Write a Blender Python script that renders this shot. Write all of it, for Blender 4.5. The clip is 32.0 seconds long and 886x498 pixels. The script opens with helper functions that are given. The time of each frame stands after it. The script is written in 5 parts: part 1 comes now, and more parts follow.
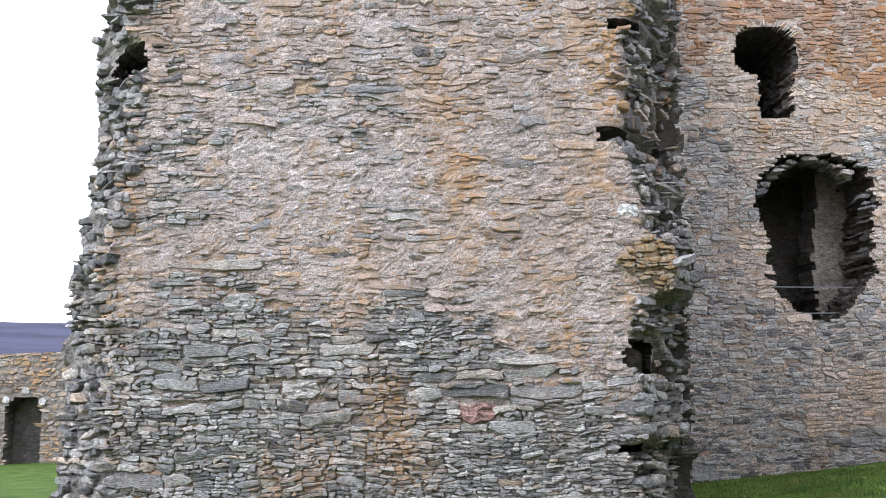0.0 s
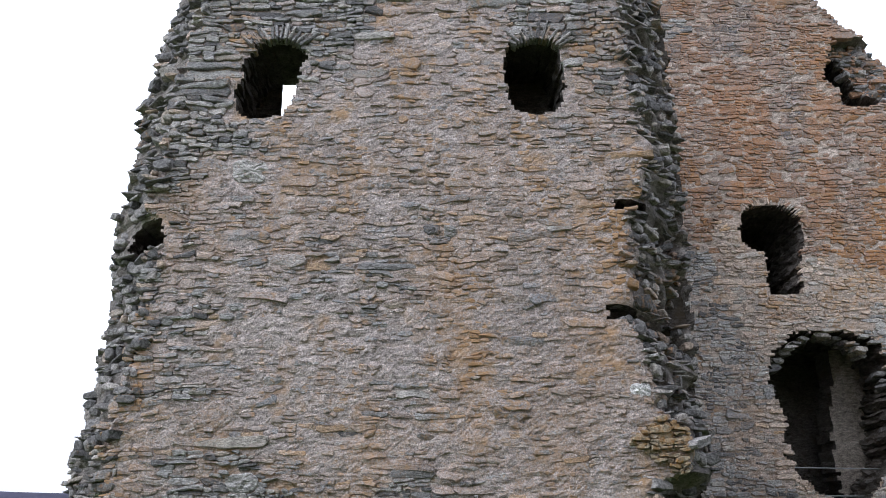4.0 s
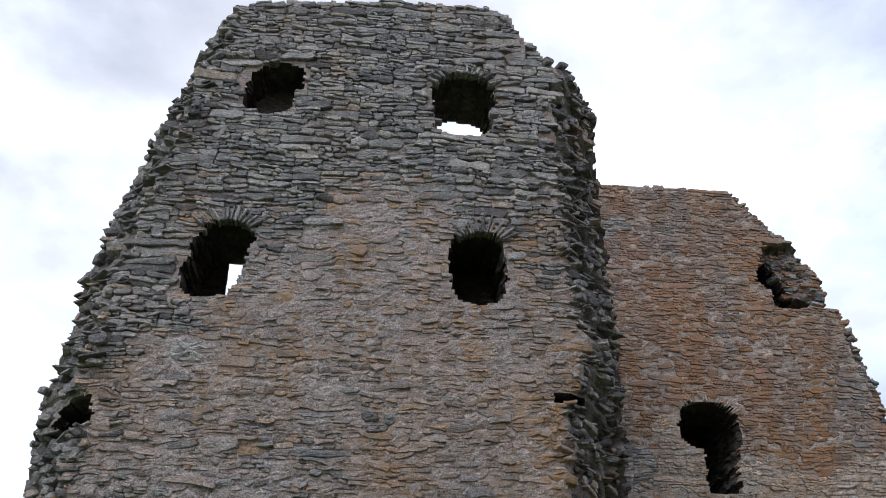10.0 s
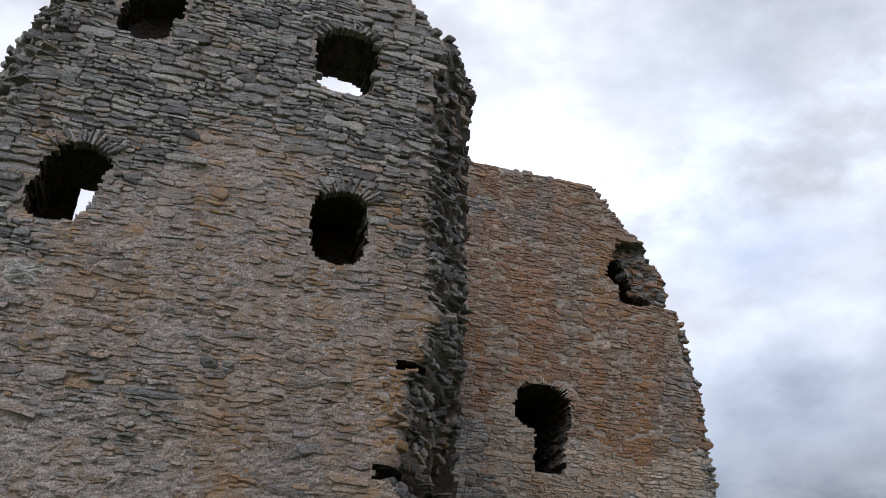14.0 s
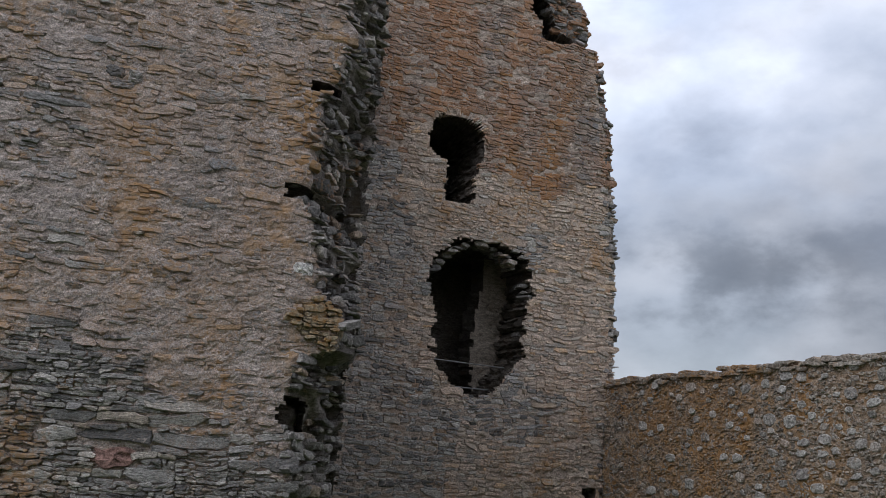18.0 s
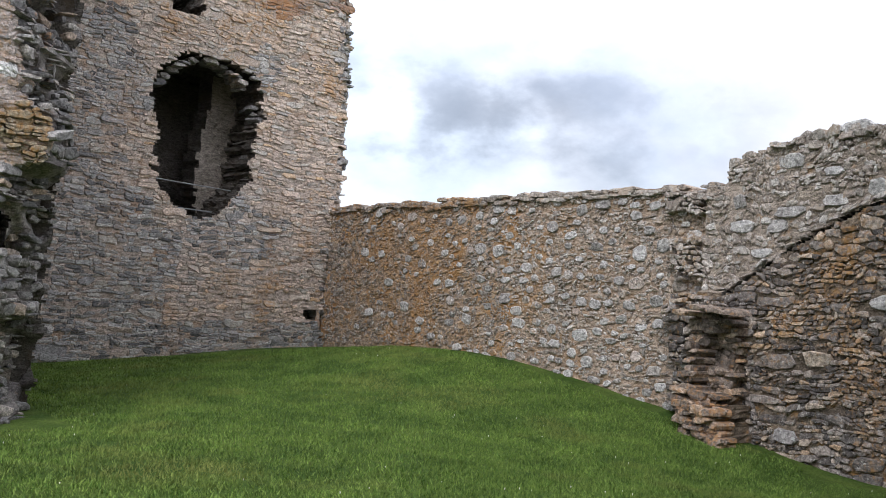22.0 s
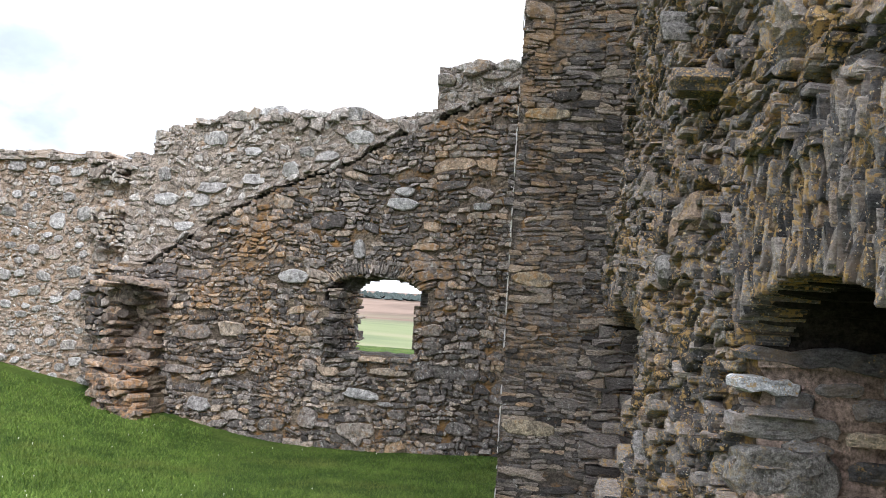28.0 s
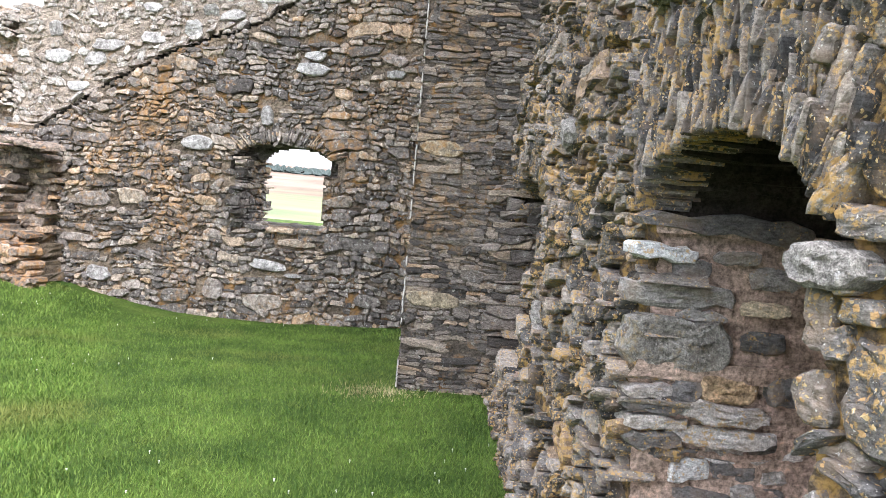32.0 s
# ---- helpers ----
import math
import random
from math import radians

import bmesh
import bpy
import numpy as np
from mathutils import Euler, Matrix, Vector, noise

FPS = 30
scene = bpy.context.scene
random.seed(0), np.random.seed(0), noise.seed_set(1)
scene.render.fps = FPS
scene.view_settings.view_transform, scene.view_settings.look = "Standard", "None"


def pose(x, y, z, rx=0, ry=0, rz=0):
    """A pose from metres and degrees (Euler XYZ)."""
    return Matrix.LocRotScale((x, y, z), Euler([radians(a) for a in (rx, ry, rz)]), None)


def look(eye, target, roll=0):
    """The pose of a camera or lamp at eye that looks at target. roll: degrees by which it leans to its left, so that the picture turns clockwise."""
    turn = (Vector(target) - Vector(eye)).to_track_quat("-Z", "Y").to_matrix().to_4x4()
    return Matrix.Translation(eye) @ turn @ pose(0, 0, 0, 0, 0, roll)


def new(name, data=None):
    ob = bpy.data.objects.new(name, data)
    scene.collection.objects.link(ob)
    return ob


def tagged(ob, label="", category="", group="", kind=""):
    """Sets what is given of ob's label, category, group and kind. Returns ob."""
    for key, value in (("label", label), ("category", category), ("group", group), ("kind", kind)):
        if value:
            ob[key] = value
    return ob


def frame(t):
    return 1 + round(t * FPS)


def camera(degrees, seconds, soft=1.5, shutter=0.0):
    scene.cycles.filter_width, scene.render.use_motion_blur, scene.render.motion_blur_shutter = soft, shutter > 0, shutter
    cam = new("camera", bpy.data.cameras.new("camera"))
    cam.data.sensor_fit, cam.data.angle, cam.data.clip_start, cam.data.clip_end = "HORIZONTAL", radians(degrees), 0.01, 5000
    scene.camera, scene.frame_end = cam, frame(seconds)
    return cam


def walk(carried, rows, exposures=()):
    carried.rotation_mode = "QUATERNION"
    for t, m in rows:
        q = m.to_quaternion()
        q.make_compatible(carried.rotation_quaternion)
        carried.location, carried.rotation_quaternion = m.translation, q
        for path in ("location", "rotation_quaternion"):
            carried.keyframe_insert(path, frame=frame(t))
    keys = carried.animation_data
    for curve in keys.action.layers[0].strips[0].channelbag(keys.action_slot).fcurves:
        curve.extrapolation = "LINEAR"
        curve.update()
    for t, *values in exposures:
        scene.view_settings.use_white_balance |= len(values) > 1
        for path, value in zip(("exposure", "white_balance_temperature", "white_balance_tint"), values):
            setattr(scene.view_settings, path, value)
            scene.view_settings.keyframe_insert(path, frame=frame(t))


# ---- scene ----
cam = camera(52, 32.0, soft=0.9)
walk(cam, [
    (0, pose(-0.118, 0.093, 1.535, 99.80, 1.73, -2.20)),
    (0.5, pose(-0.106, 0.110, 1.552, 101.39, 1.50, -1.91)),
    (1, pose(-0.114, 0.110, 1.567, 102.78, 1.38, -1.85)),
    (1.5, pose(-0.123, 0.093, 1.565, 104.16, 1.34, -1.79)),
    (2, pose(-0.107, 0.099, 1.577, 105.22, 1.23, -1.65)),
    (2.5, pose(-0.110, 0.105, 1.594, 106.33, 1.21, -1.61)),
    (3, pose(-0.100, 0.096, 1.601, 107.82, 1.17, -1.59)),
    (3.5, pose(-0.110, 0.116, 1.615, 109.20, 1.14, -1.63)),
    (5.5, pose(-0.102, 0.087, 1.651, 114.11, 1.09, -2.24)),
    (6, pose(-0.104, 0.075, 1.655, 115.53, 1.15, -2.52)),
    (6.5, pose(-0.106, 0.071, 1.667, 116.83, 1.17, -2.70)),
    (7, pose(-0.107, 0.081, 1.676, 118.12, 1.06, -2.91)),
    (7.5, pose(-0.095, 0.072, 1.676, 119.14, 1.04, -3.18)),
    (8, pose(-0.098, 0.058, 1.684, 120.09, 0.88, -3.65)),
    (8.5, pose(-0.091, 0.070, 1.691, 121.03, 0.85, -4.01)),
    (9, pose(-0.083, 0.071, 1.696, 121.75, 0.63, -4.39)),
    (9.5, pose(-0.078, 0.065, 1.687, 121.97, 0.52, -5.05)),
    (10, pose(-0.076, 0.054, 1.686, 121.73, 0.44, -5.87)),
    (10.5, pose(-0.071, 0.045, 1.689, 121.48, 0.27, -6.76)),
    (11, pose(-0.072, 0.035, 1.686, 121.36, 0.17, -7.52)),
    (11.5, pose(-0.069, 0.046, 1.683, 121.34, -0.00, -8.34)),
    (12, pose(-0.059, 0.046, 1.684, 121.22, -0.33, -9.42)),
    (12.5, pose(-0.055, 0.033, 1.675, 120.94, -0.69, -10.86)),
    (13, pose(-0.034, 0.023, 1.672, 120.62, -1.12, -12.66)),
    (13.5, pose(-0.022, 0.013, 1.675, 120.18, -1.47, -14.85)),
    (15.5, pose(0.012, -0.020, 1.653, 115.79, -3.15, -21.53)),
    (16, pose(0.020, -0.016, 1.641, 113.58, -3.47, -22.22)),
    (16.5, pose(0.018, -0.013, 1.639, 111.05, -3.60, -22.51)),
    (17, pose(0.027, -0.004, 1.627, 108.74, -3.42, -22.58)),
    (17.5, pose(0.040, -0.008, 1.607, 105.97, -3.17, -22.54)),
    (18, pose(0.028, -0.004, 1.596, 103.08, -3.00, -22.87)),
    (18.5, pose(0.052, 0.010, 1.582, 100.33, -2.93, -23.10)),
    (19, pose(0.052, -0.038, 1.572, 97.62, -3.02, -23.16)),
    (19.5, pose(0.094, -0.097, 1.557, 95.32, -3.33, -23.67)),
    (20, pose(0.116, -0.055, 1.577, 93.68, -3.72, -25.44)),
    (20.5, pose(0.097, -0.046, 1.571, 93.14, -3.80, -28.46)),
    (21, pose(0.076, -0.017, 1.559, 93.08, -3.75, -32.22)),
    (21.5, pose(0.045, 0.002, 1.558, 93.12, -3.74, -36.07)),
    (22, pose(0.037, 0.000, 1.550, 93.31, -3.66, -40.03)),
    (22.5, pose(0.034, -0.002, 1.547, 93.49, -3.56, -44.15)),
    (23, pose(0.014, -0.018, 1.549, 93.42, -3.45, -48.12)),
    (23.5, pose(0.002, -0.014, 1.547, 93.35, -3.44, -51.86)),
    (24, pose(0.014, -0.019, 1.560, 93.30, -3.28, -55.16)),
    (24.5, pose(0.025, -0.026, 1.561, 93.45, -3.29, -58.12)),
    (25, pose(0.047, -0.036, 1.557, 93.61, -3.36, -60.76)),
    (25.5, pose(0.053, -0.043, 1.560, 93.66, -3.39, -63.15)),
    (27.5, pose(0.086, -0.084, 1.552, 93.75, -3.71, -72.26)),
    (28, pose(0.084, -0.095, 1.553, 93.86, -3.74, -74.96)),
    (28.5, pose(0.088, -0.114, 1.552, 93.84, -3.82, -77.97)),
    (29, pose(0.095, -0.134, 1.548, 93.68, -4.04, -80.92)),
    (29.5, pose(0.091, -0.153, 1.549, 93.03, -4.15, -82.95)),
    (30, pose(0.093, -0.154, 1.542, 91.50, -4.37, -83.59)),
    (30.5, pose(0.099, -0.138, 1.523, 88.94, -4.72, -83.55)),
    (31, pose(0.138, -0.148, 1.490, 87.03, -5.29, -82.75)),
    (31.5, pose(0.207, -0.138, 1.488, 86.09, -5.30, -81.72)),
    (32, pose(0.327, -0.149, 1.499, 86.55, -5.07, -79.99)),
], exposures=[(t, e, 5980 if t < 10 else 6250, 12) for t, e in (
    (0, 1.08), (1, 0.95), (3.5, 0.38), (6, 0.0), (9, -0.33), (13, -0.52), (16, -0.78), (17.5, -0.72), (18.2, -0.5), (19, 0.05), (20, 0.38), (21, 0.6), (22, 0.55), (23, 0.4),
    (25.5, 0.28), (28, 1.1), (30, 1.75), (32, 1.9))])

# ---- world, sun ----
SUN_EL, SUN_AZ = radians(48), radians(236)
world = bpy.data.worlds.new("overcast_sky")
scene.world = world
world.use_nodes = True
wn, wl = world.node_tree.nodes, world.node_tree.links
wn.clear()
w_out, w_bg = wn.new("ShaderNodeOutputWorld"), wn.new("ShaderNodeBackground")
w_sky = wn.new("ShaderNodeTexSky")
w_sky.sky_type, w_sky.sun_disc, w_sky.sun_elevation, w_sky.sun_rotation = "NISHITA", False, SUN_EL, SUN_AZ
w_dim = wn.new("ShaderNodeMix")
w_dim.data_type, w_dim.blend_type = "RGBA", "MULTIPLY"
w_dim.inputs[0].default_value = 1.0
w_dim.inputs[7].default_value = (0.11, 0.11, 0.11, 1)
w_co = wn.new("ShaderNodeTexCoord")
w_map = wn.new("ShaderNodeMapping")
w_map.inputs["Scale"].default_value = (1.0, 1.0, 1.7)
w_map.inputs["Location"].default_value = (0.35, 0.1, 0.2)
w_n1, w_n2 = wn.new("ShaderNodeTexNoise"), wn.new("ShaderNodeTexNoise")
w_n1.inputs["Scale"].default_value, w_n1.inputs["Detail"].default_value, w_n1.inputs["Roughness"].default_value = 2.4, 9, 0.56
w_n2.inputs["Scale"].default_value, w_n2.inputs["Detail"].default_value = 1.6, 5
w_ramp, w_ramp2 = wn.new("ShaderNodeValToRGB"), wn.new("ShaderNodeValToRGB")
w_ramp.color_ramp.elements[0].position, w_ramp.color_ramp.elements[0].color = 0.36, (0.72, 0.75, 0.81, 1)
w_ramp.color_ramp.elements[1].position, w_ramp.color_ramp.elements[1].color = 0.57, (1.19, 1.23, 1.31, 1)
e_mid = w_ramp.color_ramp.elements.new(0.47)
e_mid.color = (0.92, 0.94, 1.0, 1)
w_ramp2.color_ramp.elements[0].position, w_ramp2.color_ramp.elements[0].color = 0.36, (0.55, 0.55, 0.55, 1)
w_ramp2.color_ramp.elements[1].position, w_ramp2.color_ramp.elements[1].color = 0.5, (1, 1, 1, 1)
w_mix = wn.new("ShaderNodeMix")
w_mix.data_type = "RGBA"
wl.new(w_co.outputs["Generated"], w_map.inputs["Vector"])
wl.new(w_map.outputs[0], w_n1.inputs["Vector"])
wl.new(w_map.outputs[0], w_n2.inputs["Vector"])
wl.new(w_n1.outputs[0], w_ramp.inputs[0])
wl.new(w_n2.outputs[0], w_ramp2.inputs[0])
wl.new(w_sky.outputs[0], w_dim.inputs[6])
wl.new(w_ramp2.outputs[0], w_mix.inputs[0])
wl.new(w_dim.outputs[2], w_mix.inputs[6])
wl.new(w_ramp.outputs[0], w_mix.inputs[7])
w_sep, w_up = wn.new("ShaderNodeSeparateXYZ"), wn.new("ShaderNodeMapRange")
wl.new(w_co.outputs["Generated"], w_sep.inputs[0])
wl.new(w_sep.outputs[2], w_up.inputs[0])
w_up.inputs["From Min"].default_value, w_up.inputs["From Max"].default_value = 0.0, 0.5
w_up.inputs["To Min"].default_value, w_up.inputs["To Max"].default_value = 0.86, 1.16
w_grad = wn.new("ShaderNodeMix")
w_grad.data_type, w_grad.blend_type = "RGBA", "MULTIPLY"
w_grad.inputs[0].default_value = 1.0
wl.new(w_mix.outputs[2], w_grad.inputs[6])
wl.new(w_up.outputs[0], w_grad.inputs[7])
w_dot, w_side, w_glow = wn.new("ShaderNodeVectorMath"), wn.new("ShaderNodeMapRange"), wn.new("ShaderNodeMix")
w_dot.operation = "DOT_PRODUCT"
w_dot.inputs[1].default_value = (math.sin(radians(248)), math.cos(radians(248)), 0)
wl.new(w_co.outputs["Generated"], w_dot.inputs[0])
wl.new(w_dot.outputs["Value"], w_side.inputs[0])
w_side.inputs["From Min"].default_value, w_side.inputs["From Max"].default_value = -1.0, 1.0
w_side.inputs["To Min"].default_value, w_side.inputs["To Max"].default_value = 0.97, 1.29
w_glow.data_type, w_glow.blend_type = "RGBA", "MULTIPLY"
w_glow.inputs[0].default_value = 1.0
wl.new(w_grad.outputs[2], w_glow.inputs[6])
wl.new(w_side.outputs[0], w_glow.inputs[7])
w_bg.inputs["Strength"].default_value = 1.0
wl.new(w_bg.outputs[0], w_out.inputs["Surface"])

# banks of heavier and brighter cloud: direction, half width, softness, weight, tone
CLOUDS = ((0.453, 0.629, 0.631, 0.34, 2.4, 1.0, 1.35),
          (0.738, 0.632, 0.234, 0.5, 3.0, 0.9, 0.78),
          (0.647, 0.733, 0.208, 0.19, 1.0, 0.75, 0.55),
          (0.653, 0.645, 0.397, 0.42, 2.2, 1.0, 1.6),
          (0.724, 0.654, 0.217, 0.36, 3.0, 0.4, 0.68),
          (0.645, 0.725, 0.242, 0.22, 1.4, 0.5, 0.7),
          (0.458, 0.713, 0.531, 0.2, 1.8, 0.5, 0.8),
          (-0.353, 0.807, 0.474, 0.2, 1.6, 0.45, 0.8))
w_n3 = wn.new("ShaderNodeTexNoise")
w_n3.inputs["Scale"].default_value, w_n3.inputs["Detail"].default_value, w_n3.inputs["Roughness"].default_value = 6.5, 8, 0.55
wl.new(w_map.outputs[0], w_n3.inputs["Vector"])
w_last = w_glow.outputs[2]
for cx, cy, cz, half_width, softness, weight, tone in CLOUDS:
    w_sub, w_flat, w_len, w_add, w_edge, w_bank = (wn.new("ShaderNode" + k) for k in ("VectorMath", "VectorMath", "VectorMath", "Math", "MapRange", "Mix"))
    w_sub.operation, w_flat.operation, w_len.operation, w_add.operation = "SUBTRACT", "MULTIPLY", "LENGTH", "MULTIPLY_ADD"
    w_sub.inputs[1].default_value, w_flat.inputs[1].default_value = (cx, cy, cz), (1.0, 1.0, 1.9)
    wl.new(w_co.outputs["Generated"], w_sub.inputs[0])
    wl.new(w_sub.outputs[0], w_flat.inputs[0])
    wl.new(w_flat.outputs[0], w_len.inputs[0])
    wl.new(w_n3.outputs[0], w_add.inputs[0])
    w_add.inputs[1].default_value = half_width * 2.4
    wl.new(w_len.outputs["Value"], w_add.inputs[2])
    wl.new(w_add.outputs[0], w_edge.inputs[0])
    w_edge.interpolation_type = "SMOOTHSTEP"
    w_edge.inputs["From Min"].default_value, w_edge.inputs["From Max"].default_value = half_width * (1.85 - 0.25 * softness), half_width * (1.85 + 0.25 * softness)
    w_edge.inputs["To Min"].default_value, w_edge.inputs["To Max"].default_value = weight, 0.0
    w_bank.data_type, w_bank.blend_type = "RGBA", "MULTIPLY"
    w_bank.inputs[7].default_value = (tone, tone * 1.015, tone * 1.035, 1)
    wl.new(w_edge.outputs[0], w_bank.inputs[0])
    wl.new(w_last, w_bank.inputs[6])
    w_last = w_bank.outputs[2]
wl.new(w_last, w_bg.inputs["Color"])

sun = new("sun", bpy.data.lights.new("sun", "SUN"))
sun.data.energy, sun.data.angle, sun.data.color = 1.4, radians(24), (1.0, 0.97, 0.94)
sun_from = Vector((math.sin(SUN_AZ) * math.cos(SUN_EL), math.cos(SUN_AZ) * math.cos(SUN_EL), math.sin(SUN_EL)))
sun.matrix_world = look(sun_from * 50, (0, 0, 0))


# ---- materials ----
def node_material(name):
    m = bpy.data.materials.new(name)
    m.use_nodes = True
    nodes, links = m.node_tree.nodes, m.node_tree.links
    return m, nodes, links, nodes["Principled BSDF"]


def noise_node(nodes, links, pos, scale, detail=4, rough=0.55, stretch=None):
    n = nodes.new("ShaderNodeTexNoise")
    n.inputs["Scale"].default_value, n.inputs["Detail"].default_value, n.inputs["Roughness"].default_value = scale, detail, rough
    if stretch:
        k = nodes.new("ShaderNodeMapping")
        k.inputs["Scale"].default_value = stretch
        links.new(pos, k.inputs["Vector"])
        pos = k.outputs[0]
    links.new(pos, n.inputs["Vector"])
    return n.outputs[0]


def ramp_node(nodes, links, fac, stops):
    r = nodes.new("ShaderNodeValToRGB")
    els = r.color_ramp.elements
    while len(els) < len(stops):
        els.new(0.5)
    for el, (p, c) in zip(els, stops):
        el.position, el.color = p, (c, c, c, 1) if isinstance(c, (int, float)) else (*c, 1)
    links.new(fac, r.inputs[0])
    return r.outputs[0]


def mix_node(nodes, links, fac, a, b, blend="MIX"):
    x = nodes.new("ShaderNodeMix")
    x.data_type, x.blend_type = "RGBA", blend
    for slot, v in ((0, fac), (6, a), (7, b)):
        if isinstance(v, (int, float)):
            x.inputs[slot].default_value = v
        elif isinstance(v, tuple):
            x.inputs[slot].default_value = (*v, 1)
        else:
            links.new(v, x.inputs[slot])
    return x.outputs[2]


def math_node(nodes, links, op, a, b):
    n = nodes.new("ShaderNodeMath")
    n.operation = op
    for slot, v in ((0, a), (1, b)):
        if isinstance(v, (int, float)):
            n.inputs[slot].default_value = v
        else:
            links.new(v, n.inputs[slot])
    return n.outputs[0]


def bump_node(nodes, links, height, strength, distance, bsdf):
    b = nodes.new("ShaderNodeBump")
    b.inputs["Strength"].default_value, b.inputs["Distance"].default_value = strength, distance
    links.new(height, b.inputs["Height"])
    links.new(b.outputs[0], bsdf.inputs["Normal"])


def stained(nodes, links, pos, base, rust, rust_from):
    """Orange lichen in broken upright runs."""
    runs = noise_node(nodes, links, pos, 1.3, 4, 0.6, (1, 1, 0.32))
    crumbs = noise_node(nodes, links, pos, 34.0, 6, 0.8)
    both = math_node(nodes, links, "ADD", math_node(nodes, links, "MULTIPLY", runs, 0.4), math_node(nodes, links, "MULTIPLY", crumbs, 0.6))
    return mix_node(nodes, links, ramp_node(nodes, links, both, [(rust_from - 0.07, 0.0), (rust_from + 0.06, 0.55)]), base, rust)


def stone_material(name, stops, single, lichen=(0.34, 0.17, 0.04), lichen_from=0.60, pale=(0.55, 0.54, 0.50), pale_from=0.66, streak=(1, 1, 1),
                   mortar=None, mortar_from=0.55, grain=26.0, spot=15.0, even=0.55, rust=None, rust_from=0.60):
    """Stones: each its own tint, mottled, with ochre and pale lichen. single: the stones are objects of their own."""
    m, nodes, links, bsdf = node_material(name)
    pos = nodes.new("ShaderNodeNewGeometry").outputs["Position"]
    if single:
        rnd = nodes.new("ShaderNodeObjectInfo").outputs["Random"]
    else:
        rnd = nodes.new("ShaderNodeNewGeometry").outputs["Random Per Island"]
    base = ramp_node(nodes, links, rnd, stops)
    fine = noise_node(nodes, links, pos, grain, 6, 0.65, streak)
    mottle = noise_node(nodes, links, pos, 7.0, 5, 0.6)
    base = mix_node(nodes, links, 1.0, base, ramp_node(nodes, links, fine, [(0.36, 0.48), (0.64, 1.5)]), "MULTIPLY")
    base = mix_node(nodes, links, 1.0, base, ramp_node(nodes, links, mottle, [(0.30, 0.72), (0.70, 1.22)]), "MULTIPLY")
    micro = noise_node(nodes, links, pos, grain * 3.7, 4, 0.7, streak)
    base = mix_node(nodes, links, 1.0, base, ramp_node(nodes, links, micro, [(0.36, 0.55), (0.64, 1.42)]), "MULTIPLY")
    if mortar:
        smear = noise_node(nodes, links, pos, 5.0, 7, 0.7)
        base = mix_node(nodes, links, ramp_node(nodes, links, smear, [(mortar_from, 0.0), (mortar_from + 0.05, 1.0)]), base, mortar)
    big = noise_node(nodes, links, pos, 0.8, 3, 0.5, (1.3, 1.3, 0.6))
    spots = noise_node(nodes, links, pos, spot, 6, 0.7)
    add = nodes.new("ShaderNodeMath")
    add.operation, add.inputs[1].default_value = "MULTIPLY_ADD", even
    links.new(big, add.inputs[0])
    half = nodes.new("ShaderNodeMath")
    half.operation, half.inputs[1].default_value = "MULTIPLY", 1 - even
    links.new(spots, half.inputs[0])
    links.new(half.outputs[0], add.inputs[2])
    base = mix_node(nodes, links, ramp_node(nodes, links, add.outputs[0], [(lichen_from - 0.06, 0.0), (lichen_from + 0.03, 0.85)]), base, lichen)
    if rust:
        base = stained(nodes, links, pos, base, rust, rust_from)
    white = noise_node(nodes, links, pos, spot * 1.4, 5, 0.75)
    base = mix_node(nodes, links, ramp_node(nodes, links, white, [(pale_from - 0.03, 0.0), (pale_from + 0.04, 0.8)]), base, pale)
    links.new(base, bsdf.inputs["Base Color"])
    bsdf.inputs["Roughness"].default_value = 0.88
    bsdf.inputs["Specular IOR Level"].default_value = 0.25
    bump_node(nodes, links, mix_node(nodes, links, 0.4, fine, mix_node(nodes, links, 0.5, spots, micro)), 1.0, 0.03, bsdf)
    return m


